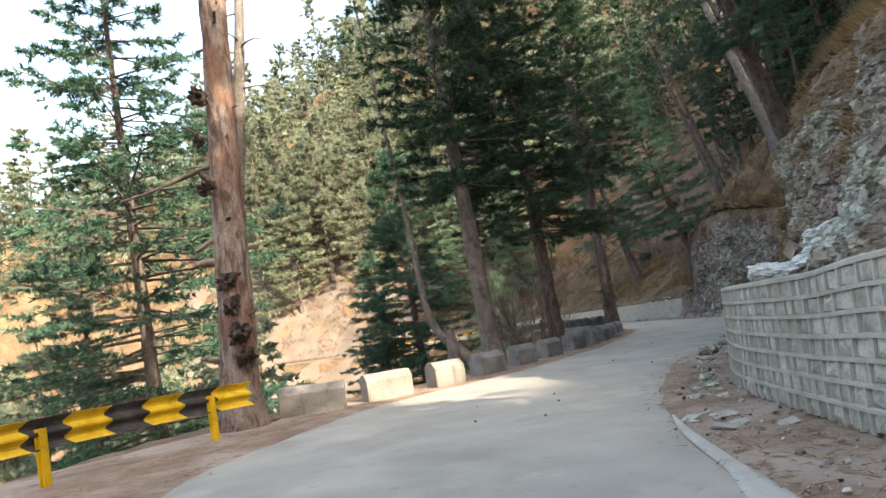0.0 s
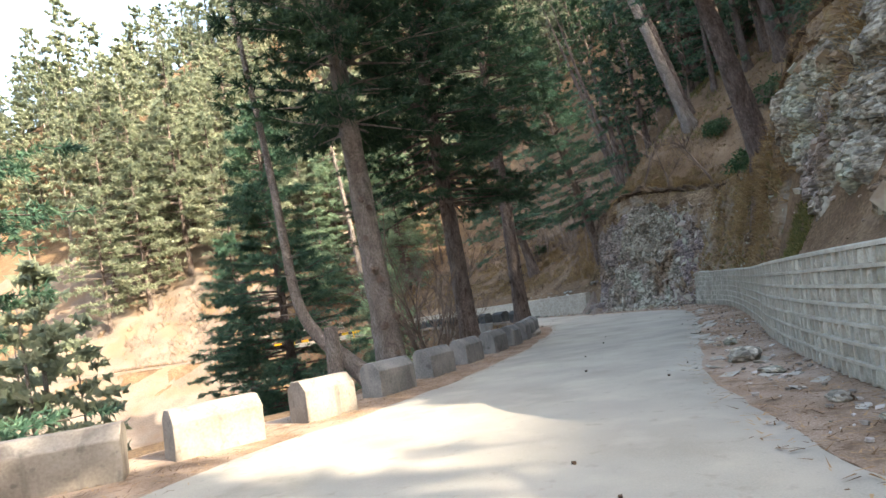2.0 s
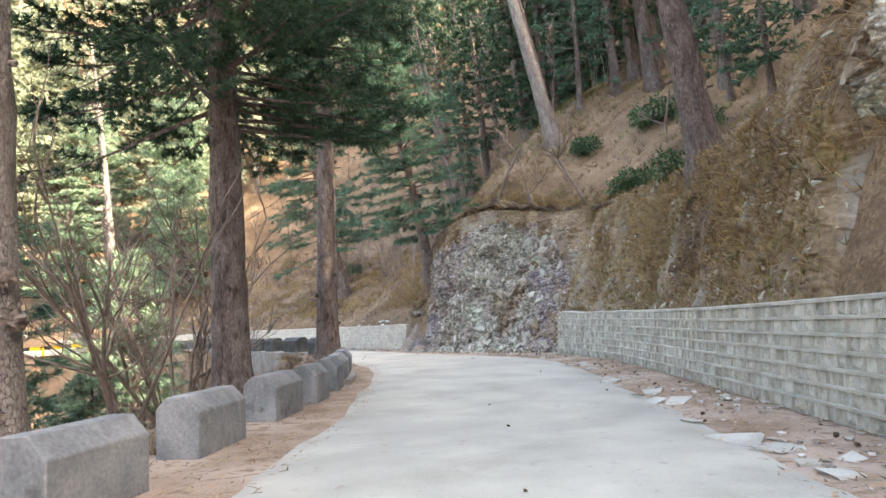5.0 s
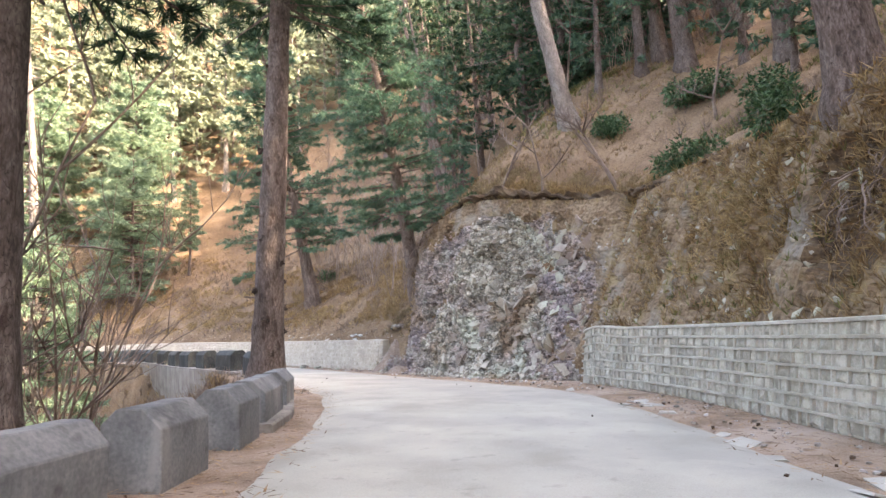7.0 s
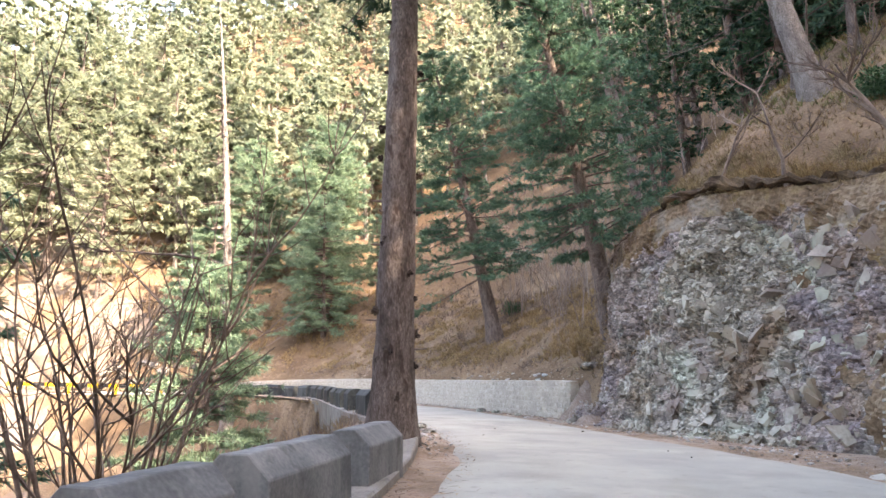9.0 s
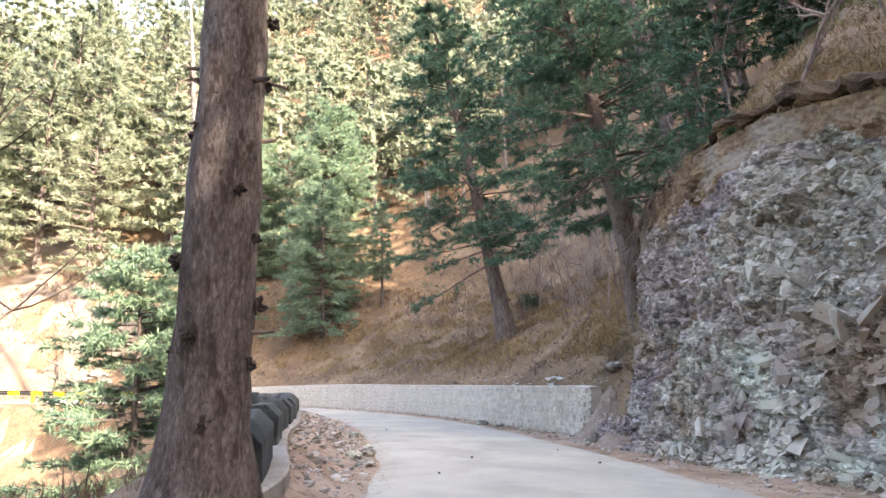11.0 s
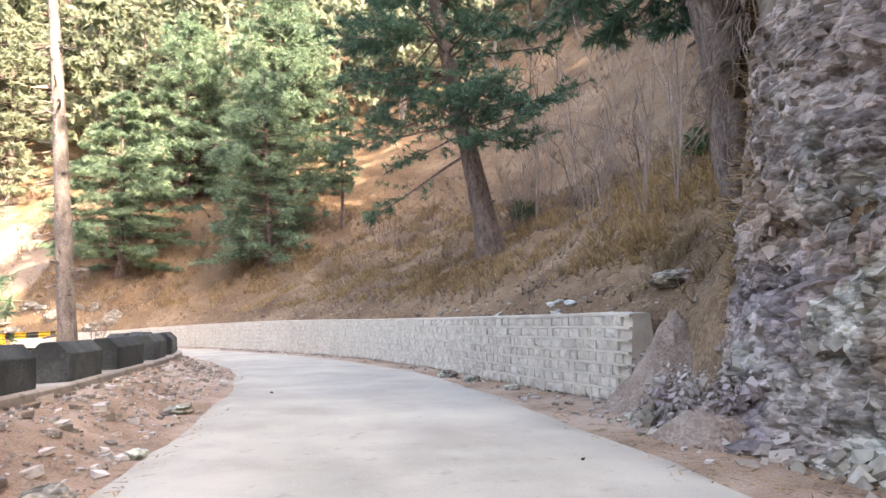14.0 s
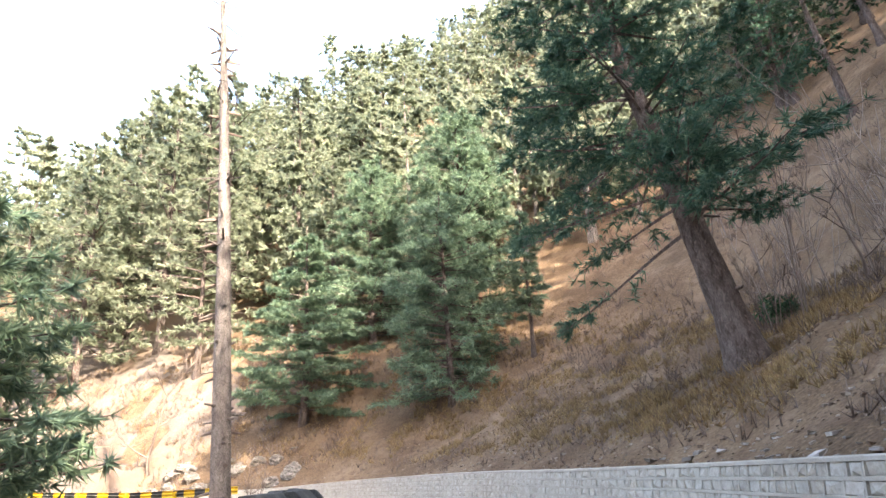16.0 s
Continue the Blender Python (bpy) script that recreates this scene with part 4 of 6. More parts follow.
def joined(pieces):
    vs, fs, o = [], [], 0
    for v, f in pieces:
        vs.append(v)
        fs.append(np.asarray(f) + o)
        o += len(v)
    return np.vstack(vs), np.vstack(fs)


def tufts(points, dirs, rng, blades, length, width, spread=0.75, droop=0.2, face=None):
    """Bundles of needles: flat slivers that fan out round each direction."""
    n = len(points)
    d = np.repeat(dirs, blades, 0) + rng.standard_normal((n * blades, 3)) * spread
    d[:, 2] -= droop
    d /= np.linalg.norm(d, axis=1)[:, None]
    p = np.repeat(points, blades, 0)
    side = np.cross(d, rng.standard_normal((n * blades, 3)) * (1 if face is None else 0.38) + (0 if face is None else np.array(face)))
    side /= np.linalg.norm(side, axis=1)[:, None] + 1e-9
    ln = length * rng.uniform(0.6, 1.2, (n * blades, 1))
    a, b, c = p + side * width / 2, p - side * width / 2, p + d * ln
    v = np.stack([a, b, c], 1).reshape(-1, 3)
    return v, np.arange(len(v)).reshape(-1, 3)


def trunk_tube(rng, height, radius, sides=14, stubs=0, below=1.5, bend=0.012, lean=0.0, rough=0.04, rings=44, stub=1.0):
    zs = np.r_[np.linspace(-below, 2, 10), np.linspace(2.4, height, rings)]
    b = rng.uniform(-1, 1, 2) * bend * height
    path = np.column_stack([b[0] * np.sin(zs / height * 3.0) + lean * zs, b[1] * np.sin(zs / height * 2.3), zs])
    rad = radius * (1 - 0.94 * np.clip(zs / height, 0, 1) ** 1.05) * (1 + 0.5 * np.exp(-np.maximum(zs, 0) / 0.55)) + 0.012
    pieces = [tube(path, rad, sides, rough, rng)]
    for k in range(stubs):
        z = rng.uniform(1.2, height * 0.85)
        r = np.interp(z, zs, rad)
        o = np.array([np.interp(z, zs, path[:, 0]), np.interp(z, zs, path[:, 1]), z])
        az = rng.uniform(0, 2 * np.pi)
        d = np.array([math.cos(az), math.sin(az), rng.uniform(-0.35, 0.3)])
        ln = r * 0.8 + stub * rng.choice([0.08, 0.14, 0.3, 0.6], p=[0.4, 0.3, 0.2, 0.1])
        u = np.linspace(0, 1, 4)
        pieces.append(tube(o + np.outer(u * ln, d) + np.outer(u ** 2 * rng.uniform(-0.1, 0.1), [0, 0, 1]), r * rng.uniform(0.12, 0.3) * (1 - 0.65 * u) + 0.004, 5))
    return joined(pieces), zs, path


def pine_meshes(name, seed, height, radius, bare, reach, whorl=0.5, per=6, twigs=8, blades=9, needle=0.30, width=0.045, bark=None, leaf=None, sides=14, stubs=30, lean=0.0, flat=False, low=0.6, spread=0.75, gap=0.0, steps=(0.3, 0.55, 0.8, 1.0), rings=44, limb=(3, 6), blunt=0.7, face=None):
    """Meshes of a pine: trunk, branches, crown."""
    rng = np.random.default_rng(seed)
    (tv, tf), zs, path = trunk_tube(rng, height, radius, sides, stubs, lean=lean, rings=rings)
    trunk = mesh_np(name + "_trunk", tv, tf, bark or M_BARK, True)
    limbs, pts, dirs = [], [], []
    z = bare
    while z < height - 0.3:
        f = (z - bare) / (height - bare)
        prof = (low + (1.05 - low) * min(1, f * 3.5)) * (1 - f) ** blunt + 0.05
        for b in range(per):
            if rng.random() < gap:
                continue
            az = rng.uniform(0, 2 * np.pi)
            ln = reach * prof * rng.uniform(0.5, 1.15)
            up = (0.05 if flat else 0.3 * f) + rng.uniform(-0.2, 0.16)
            o = np.array([np.interp(z, zs, path[:, 0]), np.interp(z, zs, path[:, 1]), z + rng.uniform(-0.2, 0.2)])
            u = np.linspace(0, 1, limb[1])
            hor = np.array([math.cos(az), math.sin(az), 0])
            bp = o + np.outer(u * ln, hor) + np.outer(ln * (up * u - 0.26 * u ** 2 + 0.2 * u ** 3), [0, 0, 1])
            limbs.append(tube(bp, 0.026 * (ln ** 0.6) * (1 - u * 0.85) + 0.004, limb[0]))
            nt = max(3, int(twigs * (0.35 + ln / reach)))
            uu = rng.uniform(0.22, 1.0, nt)
            base = np.column_stack([np.interp(uu, u, bp[:, c]) for c in range(3)])
            per_v = np.array([-hor[1], hor[0], 0])
            sd = rng.choice([-1, 1], nt)
            tl = ln * 0.42 * rng.uniform(0.3, 1, nt) * (1.2 - uu * 0.8)
            td = hor * rng.uniform(0.4, 0.9, (nt, 1)) + per_v * (sd * rng.uniform(0.4, 1.0, nt))[:, None] + np.array([0, 0, 1]) * rng.uniform(-0.2, 0.2, (nt, 1)) * (0.3 if flat else 1)
            td /= np.linalg.norm(td, axis=1)[:, None]
            for w in steps:
                pts.append(base + td * (tl * w)[:, None])
                dirs.append(td + [0, 0, 0.1])
            pts.append(bp[-3:])
            dirs.append(np.tile(hor, (3, 1)))
        z += whorl * rng.uniform(0.7, 1.3)
    lv, lf = joined(limbs)
    branches = mesh_np(name + "_branches", lv, lf, bark or M_BARK)
    cv, cf = tufts(np.vstack(pts), np.vstack(dirs), rng, blades, needle, width, spread, face=face)
    crown = mesh_np(name + "_crown", cv, cf, leaf or M_PINE)
    return trunk, branches, crown


def leaned(x, y, z, toward=(0, 0), degrees=0.0, turn=0.0, size=1.0):
    axis = Vector((-toward[1], toward[0], 0))
    rot = Matrix.Rotation(radians(degrees), 4, axis.normalized()) if axis.length else Matrix()
    return Matrix.Translation((x, y, z)) @ rot @ pose(0, 0, 0, 0, 0, turn) @ Matrix.Scale(size, 4)


def plant(meshes, x, y, label, turn=0.0, size=1.0, toward=(0, 0), degrees=0.0, group="", z=None):
    z = ground_at(x, y) if z is None else z
    e = thing("pine_tree", leaned(x, y, z, toward, degrees, turn, size), label, "tree", group)
    for nm, me in zip(("trunk", "bough", "crown"), meshes):
        ob = part(nm, me, None, e)
        if nm != "trunk":
            tagged(ob, kind="stuff")
    return e


TALL_A = pine_meshes("tall_a", 1, 25, 0.42, 8.0, 5.0, twigs=10, blades=11, needle=0.34, stubs=60, bark=M_GREY)
TALL_B = pine_meshes("tall_b", 2, 23, 0.37, 5.9, 5.0, whorl=0.45, twigs=12, blades=18, needle=0.23, width=0.028, low=0.85, steps=(0.25, 0.45, 0.65, 0.85, 1.0))
TALL_C = pine_meshes("tall_c", 12, 27, 0.43, 11.0, 5.0, twigs=10, blades=10, needle=0.34)
DENSE = pine_meshes("dense", 3, 24, 0.36, 2.2, 5.6, whorl=0.5, twigs=11, blades=9, needle=0.38, width=0.055, leaf=M_PINE_MID, low=0.95)
HILL_A = pine_meshes("hill_a", 7, 20, 0.34, 5.0, 4.0, whorl=1.05, per=5, twigs=4, blades=5, needle=0.4, width=0.16, sides=8, stubs=8, steps=(0.4, 0.75, 1.0), limb=(3, 3), rings=24)
HILL_B = pine_meshes("hill_b", 8, 14, 0.2, 2.0, 3.4, whorl=0.9, per=5, twigs=4, blades=5, needle=0.38, width=0.15, leaf=M_PINE_MID, sides=7, stubs=8, steps=(0.4, 0.75, 1.0), limb=(3, 3), rings=16)
SHADE = pine_meshes("shade", 28, 16, 0.26, 2.6, 3.8, whorl=0.8, per=6, twigs=3, blades=4, needle=0.8, width=0.3, sides=6, stubs=0, steps=(0.5, 1.0), limb=(3, 4), rings=8)
EDGE = pine_meshes("edge", 27, 20, 0.40, 3.2, 5.0, whorl=0.55, twigs=10, blades=11, needle=0.33, leaf=M_PINE_MID, low=0.8)
UPPER = pine_meshes("upper", 29, 20, 0.40, 7.0, 4.4, whorl=0.6, twigs=8, blades=8, leaf=M_PINE_MID)
LEANER = pine_meshes("leaner", 9, 21, 0.45, 4.2, 5.4, whorl=0.6, per=6, twigs=12, blades=12, needle=0.34, leaf=M_PINE_MID, low=0.88, gap=0.18)
YOUNG_B = pine_meshes("young_b", 5, 12, 0.17, 0.5, 3.7, whorl=0.3, per=6, twigs=8, blades=8, blunt=0.5, gap=0.12, spread=0.9, needle=0.36, width=0.055, leaf=M_PINE_LIGHT, stubs=4, low=0.9)
CEDAR = pine_meshes("cedar", 15, 14, 0.25, 0.8, 5.0, whorl=0.95, per=8, twigs=22, blades=9, needle=0.34, width=0.07, leaf=M_PINE_LIGHT, stubs=4, flat=True, low=0.95, spread=0.55)
SLIM = pine_meshes("slim", 17, 9, 0.12, 2.6, 1.6, whorl=0.4, per=5, twigs=6, leaf=M_PINE_LIGHT, stubs=6)
VALLEY = pine_meshes("valley", 18, 24, 0.30, 2.0, 6.2, whorl=0.65, per=6, twigs=10, blades=12, needle=0.3, width=0.055, leaf=M_PINE_MID, low=0.85, gap=0.05)

for me, x, y, lab, turn, size, toward, deg in [
        (TALL_A, 1.42, 26.35, "tall pine with a scarred knotty trunk behind the parapet", 0, 1.0, (0, 0), 0),
        (TALL_B, 4.9, 30.7, "tall dark pine with a low crown behind the parapet", 80, 1.0, (0, 0), 0),
        (TALL_C, 10.1, 40.6, "tall pine with a straight rough trunk by the road", 150, 0.97, (1, 0), 2.0),
        (DENSE, -2.69, 43.7, "dense dark green pine on the slope below the road", 30, 1.0, (0, 0), 0),
        (DENSE, -6.5, 52.0, "dense dark green pine on the slope below the road", 200, 0.85, (0, 0), 0),
        (VALLEY, -12.3, 24.5, "tall open-branched pine rising from the valley", 10, 1.12, (0, 0), 0),
        (VALLEY, -20.5, 34.0, "tall open-branched pine rising from the valley", 100, 0.8, (0, 0), 0),
        (YOUNG_B, 3.9, 57.6, "young green pine below the parapet", 10, 1.04, (0, 0), 0),
        (LEANER, 20.1, 66.2, "leaning dark pine on the bank above the road", 40, 1.0, (-0.95, 0.3), 11),
        (CEDAR, -0.4, 86.1, "spreading cedar with layered boughs", 0, 0.95, (0, 0), 0),
        (YOUNG_B, 9.5, 83.0, "bushy bright green young pine", 60, 1.08, (0, 0), 0),
        (YOUNG_B, 10.2, 90.0, "taller green pine behind the young one", 160, 1.45, (0, 0), 0),
        (YOUNG_B, 2.0, 94.0, "taller green pine behind the cedar", 250, 1.3, (0, 0), 0),
        (YOUNG_B, 2.3, 40.6, "dark young pine below the parapet", 100, 0.5, (0, 0), 0),
        (SLIM, 14.25, 83.8, "slim young pine on the open slope", 0, 1.0, (0, 0), 0),
        (EDGE, 20.3, 50.8, "leaning pine rooted on the rock edge", 0, 0.9, (-0.97, 0.24), 10),
        (UPPER, 17.95, 29.0, "big leaning pine above the stone wall", 70, 1.15, (-0.88, 0.46), 8)]:
    plant(me, x, y, lab, turn, size, toward, deg)


# pines added beside and behind the camera to shade all but one road patch
for k, (x, y) in enumerate([(12, -6.5), (16, -11), (9, -3.4), (12, -14), (15, -18), (9.5, -11), (11, -20), (12, -28), (9, -26), (14, -6), (10.5, -7), (13, -10), (8, -8), (18, -15), (15, 12.5), (18, 9.5), (21, 6), (19, 15), (22.5, 12), (24, 18), (26, 8), (16.5, 15), (13.5, 14.5), (20, 11), (17, 12.5), (16, 8), (14.5, 10.2), (17.5, 8.5), (19.5, 6), (15.5, 11), (22, 4)]):
    plant(SHADE, x, y, "dark pine added on the hillside to shade the road", k * 77, 1.3, group="pines on the hillside")


# two smaller pines, added to keep the sun off the next parapet blocks
for x, y in [(18.5, 4.0), (21.5, 1.0)]:
    plant(SHADE, x, y, "dark pine added on the hillside to shade the road", 30, 0.85, group="pines on the hillside")


def bare_trunk(name, x, y, height, radius, label, mat, stubs=40, toward=(0, 0), degrees=0.0, seed=1, category="dead tree", bend=0.012, rough=0.04, stub=1.0):
    rng = np.random.default_rng(seed)
    (v, f), zs, path = trunk_tube(rng, height, radius, 16, stubs, bend=bend, rough=rough, stub=stub)
    e = thing(name, leaned(x, y, ground_at(x, y), toward, degrees), label, category)
    part("trunk", mesh_np("trunk", v, f, mat, True), None, e)
    return e


dead = bare_trunk("dead_tree", -5.62, 15.55, 34, 0.47, "massive dead pine trunk with peeling reddish bark", M_DEAD, 60, (0.95, 0.2), 3.1, 21, rough=0.05, stub=0.9)
rng = np.random.default_rng(5)
u = np.linspace(0, 1, 14)
part("side_leader", mesh_np("side_leader", *tube(np.column_stack([0.2 + 0.75 * np.sin(u * 1.7), 0.2 + 0.3 * u, 5.2 + 11 * u]), 0.20 * (1 - 0.8 * u) + 0.02, 10, 0.05, rng), M_GREY, True), None, dead, "bare grey second stem")
for k in range(14):
    a, z = rng.uniform(0, 6.3), rng.uniform(5.5, 15)
    w = np.linspace(0, 1, 6)
    ln = rng.uniform(0.5, 1.7)
    o = np.array([0.2 + 0.75 * math.sin((z - 5.2) / 11 * 1.7), 0.2 + 0.3 * (z - 5.2) / 11, z])
    part("dead_branch", mesh_np("dead_branch", *tube(o + np.outer(w * ln, [math.cos(a), math.sin(a), 0]) + np.outer(ln * (0.1 * w - 0.35 * w ** 2), [0, 0, 1]), 0.03 * (1 - 0.8 * w) + 0.004, 5), M_GREY), None, dead)

pole = bare_trunk("dead_pole_tree", 3.45, 69.3, 29, 0.37, "straight dead pine pole with short branch stubs", M_GREY, 120, (-1, 0), 3.2, seed=31, stub=1.7)
for k in range(70):
    a, z, ln = rng.uniform(0, 6.3), 1.0 + 21 * rng.random(), rng.uniform(0.5, 0.9)
    w = np.linspace(0, 1, 4)
    part("branch_stub", mesh_np("branch_stub", *tube(np.outer(w * ln, [math.cos(a), math.sin(a), 0]) + np.outer(-0.12 * w, [0, 0, 1]) + [0, 0, z], 0.065 * (1 - 0.6 * w) + 0.01, 5), M_TWIG), None, pole)
bare_trunk("bare_pine", 26.5, 45.8, 26, 0.42, "pale leaning pine trunk high on the slope", M_GREY, 30, (-0.88, 0.46), 12, 41, "tree")
bare_trunk("bare_pine", 27.6, 47.2, 24, 0.38, "dark leaning pine trunk high on the slope", M_BARK, 30, (-0.88, 0.46), 11, 42, "tree")
bare_trunk("bare_pine", 28.9, 61.4, 22, 0.32, "slanting pine trunk at the head of the rock", M_BARK, 30, (-0.9, 0.4), 11, 43, "tree")
bare_trunk("bare_pine", 30.2, 62.6, 22, 0.28, "slanting pine trunk at the head of the rock", M_BARK, 30, (-0.9, 0.4), 10, 44, "tree")

def knot(parent, x, y, z, r, mat, seed):
    bm = bmesh.new()
    bmesh.ops.create_icosphere(bm, subdivisions=3, radius=1)
    for v in bm.verts:
        q = v.co + Vector((seed * 3.1, 0, 0))
        v.co *= 0.72 + 0.75 * noise.noise(q * 2.0) + 0.35 * noise.noise(q * 5.0)
        v.co.z *= 1.25
    ob = part("knot", bm, mat, parent, "dark swollen knot")
    ob.matrix_world = pose(x, y, z, seed * 40, seed * 70, seed * 20) @ Matrix.Scale(r, 4)
    return ob


scarred = next(o for o in scene.objects if o.get("label", "").startswith("tall pine with a scarred"))
for k, (a, z, r) in enumerate([(-95, 2.0, 0.12), (-78, 1.7, 0.13), (-92, 0.3, 0.13), (-70, 3.9, 0.1), (-100, 4.2, 0.09), (-60, -0.55, 0.12), (-40, 1.0, 0.11), (-110, 3.0, 0.09), (-30, 0.5, 0.14)]):
    knot(scarred, 1.42 + 0.40 * math.cos(radians(a)), 26.35 + 0.40 * math.sin(radians(a)), z, r, M_TWIG, k + 1)
M_CHAR = material("charred_knots", [(0.018, 0.013, 0.011), (0.045, 0.032, 0.026), (0.10, 0.075, 0.06)], 6, 40, 0.9, 1.0, 0.04)
for k, (x, y, z, r) in enumerate([(-5.62, 16.2, 5.5, 0.26), (-5.5, 16.12, 5.55, 0.18), (-5.6, 16.25, 8.0, 0.28), (-5.45, 16.15, 7.8, 0.16), (-5.68, 16.25, 6.8, 0.18), (-5.25, 16.3, 1.7, 0.40), (-5.4, 16.3, 3.1, 0.30), (-5.3, 16.3, 2.4, 0.30), (-5.15, 16.35, 1.1, 0.36)]):
    knot(dead, x - 0.05 + 0.03 * z, y - 1.15, z, r * 0.85, M_CHAR, k + 60)
roadside = next(o for o in scene.objects if o.get("label", "").startswith("tall pine with a straight"))
rg = random.Random(8)
for k in range(34):
    a, z = rg.uniform(-180, 0), rg.uniform(-1.5, 7.5)
    knot(roadside, 10.17 + 0.035 * z + 0.41 * math.cos(radians(a)), 40.6 + 0.42 * math.sin(radians(a)), z, rg.uniform(0.045, 0.11), M_CHAR, k + 20)
for k in range(12):
    a, z, ln = rg.uniform(-200, 20), rg.uniform(1.0, 8), rg.uniform(0.2, 0.5)
    w = np.linspace(0, 1, 4)
    d = np.array([math.cos(radians(a)), math.sin(radians(a)), 0.05])
    part("branch_stub", mesh_np("branch_stub", *tube(np.outer(w * ln + 0.33, d) + [0, 0, z], 0.035 * (1 - 0.7 * w) + 0.006, 6), M_TWIG), None, roadside)
for k, (a, z, r, ln, dz) in enumerate([(200, 4.2, 0.16, 0.85, 0.05), (215, 4.9, 0.09, 0.8, -0.2), (205, 6.9, 0.06, 2.4, -0.75), (-20, 2.9, 0.07, 0.75, 0.12), (230, 6.5, 0.17, 0.6, 0.1), (190, 7.6, 0.06, 0.9, 0.35), (-60, 5.2, 0.12, 0.6, 0.1)]):
    w = np.linspace(0, 1, 8)
    d = np.array([math.cos(radians(a)), math.sin(radians(a)), 0])
    pth = np.outer(w * ln, d) + np.outer(dz * w + 0.12 * np.sin(w * 3 + k), [0, 0, 1]) + [0, 0, z]
    part("broken_branch", mesh_np("broken_branch", *tube(pth, r * (1 - 0.7 * w) + 0.012, 8, 0.12, np.random.default_rng(k)), M_TWIG, True), None, dead, "dark broken branch")

# the bent tree, which sweeps out of the bank and turns upright
full = np.array([(0.9, 24.9, -1.5), (0.55, 25.13, -0.9), (-0.1, 25.62, -0.2), (-0.75, 26.0, 0.55), (-1.12, 26.1, 1.5), (-1.16, 26.2, 3.0), (-1.25, 26.5, 6.0), (-1.55, 27.0, 10.0), (-1.8, 27.3, 15.0), (-2.0, 27.4, 19.0)])
tt = np.linspace(0, len(full) - 1, 70)
smooth_path = np.column_stack([np.convolve(np.pad(np.interp(tt, np.arange(len(full)), full[:, c]), 4, mode="edge"), np.ones(9) / 9, "valid") for c in range(3)])
bent = thing("bent_tree", pose(0.9, 24.9, -1.5), "grey pine whose trunk bends sharply above the bank", "tree")
ob = part("trunk", mesh_np("trunk", *tube(smooth_path - smooth_path[0], np.linspace(0.36, 0.05, 70) * np.where(tt > 3, 0.72, 1 - 0.28 * tt / 3), 14, 0.03, rng), M_GREY, True), None, bent)
for k in range(26):
    i = int(rng.integers(20, 66))
    o, a, ln = smooth_path[i] - smooth_path[0], rng.uniform(0, 6.3), rng.uniform(0.2, 0.9)
    w = np.linspace(0, 1, 4)
    part("branch_stub", mesh_np("branch_stub", *tube(o + np.outer(w * ln, [math.cos(a), math.sin(a), 0.1]), 0.025 * (1 - 0.8 * w) + 0.004, 5), M_GREY), None, bent)
stump = thing("stump", pose(-0.28, 24.9, ground_at(-0.28, 24.9)), "broken pale stump beside the bent tree", "stump")
part("trunk", mesh_np("trunk", *tube([(0, 0, -0.5), (0, 0, 0.6), (0.05, 0, 1.6), (0.08, 0, 2.35)], [0.3, 0.24, 0.21, 0.17], 9, 0.1, rng), M_GREY), None, stump)


# ---- leafless trees and shrubs ----
def bare_tree_mesh(name, seed, height, stems, mat, spread=0.25, levels=3, radius=0.05):
    rng = np.random.default_rng(seed)
    pieces, main = [], []

    def grow(o, d, ln, r, lev):
        n = 7
        pts, q, dd = [o], o.copy(), d.copy()
        for k in range(n - 1):
            dd = dd + rng.standard_normal(3) * 0.09 + np.array([0, 0, 0.05])
            dd /= np.linalg.norm(dd)
            q = q + dd * ln / (n - 1)
            pts.append(q.copy())
        (main if lev == 0 else pieces).append(tube(pts, r * (1 - 0.75 * np.linspace(0, 1, n)) + 0.003, 5 if lev == 0 else 4 if lev == 1 else 3))
        if lev < levels:
            for k in range(int(rng.integers(4, 8))):
                i = int(rng.integers(2, n))
                nd = dd + rng.standard_normal(3) * 0.65
                nd[2] = abs(nd[2]) * 0.9 + 0.15
                grow(pts[i], nd / np.linalg.norm(nd), ln * rng.uniform(0.3, 0.55), r * 0.45, lev + 1)
    for s in range(stems):
        a = rng.uniform(0, 6.3)
        d = np.array([math.cos(a) * spread, math.sin(a) * spread, 1.0])
        grow(np.array([math.cos(a) * 0.1, math.sin(a) * 0.1, -0.3]), d / np.linalg.norm(d), height * rng.uniform(0.6, 1.0), radius * rng.uniform(0.7, 1.1), 0)
    return mesh_np(name + "_stem", *joined(main), mat, True), mesh_np(name + "_twig", *joined(pieces), mat)


BARE_A = bare_tree_mesh("bare_a", 1, 6.5, 5, M_TWIG, 0.35, 2, 0.06)
BARE_F = bare_tree_mesh("bare_f", 6, 6.6, 12, M_TWIG, 0.36, 2, 0.045)
BARE_B = bare_tree_mesh("bare_b", 2, 4.5, 1, M_TWIG, 0.12, 3, 0.09)
BARE_C = bare_tree_mesh("bare_c", 3, 5.0, 1, M_TWIG, 0.2, 3, 0.07)
BARE_D = bare_tree_mesh("bare_d", 4, 5.5, 3, M_PALETWIG, 0.12, 1, 0.022)
BARE_E = bare_tree_mesh("bare_e", 5, 3.2, 4, M_TWIG, 0.4, 2, 0.025)


def bare(me, x, y, label, size=1.0, turn=0.0, group="", toward=(0, 0), degrees=0.0, kind_name="bare_tree"):
    e = thing(kind_name, leaned(x, y, ground_at(x, y), toward, degrees, turn, size), label, "bare tree", group)
    part("stem", me[0], None, e)
    tagged(part("twig", me[1], None, e), kind="stuff")
    return e


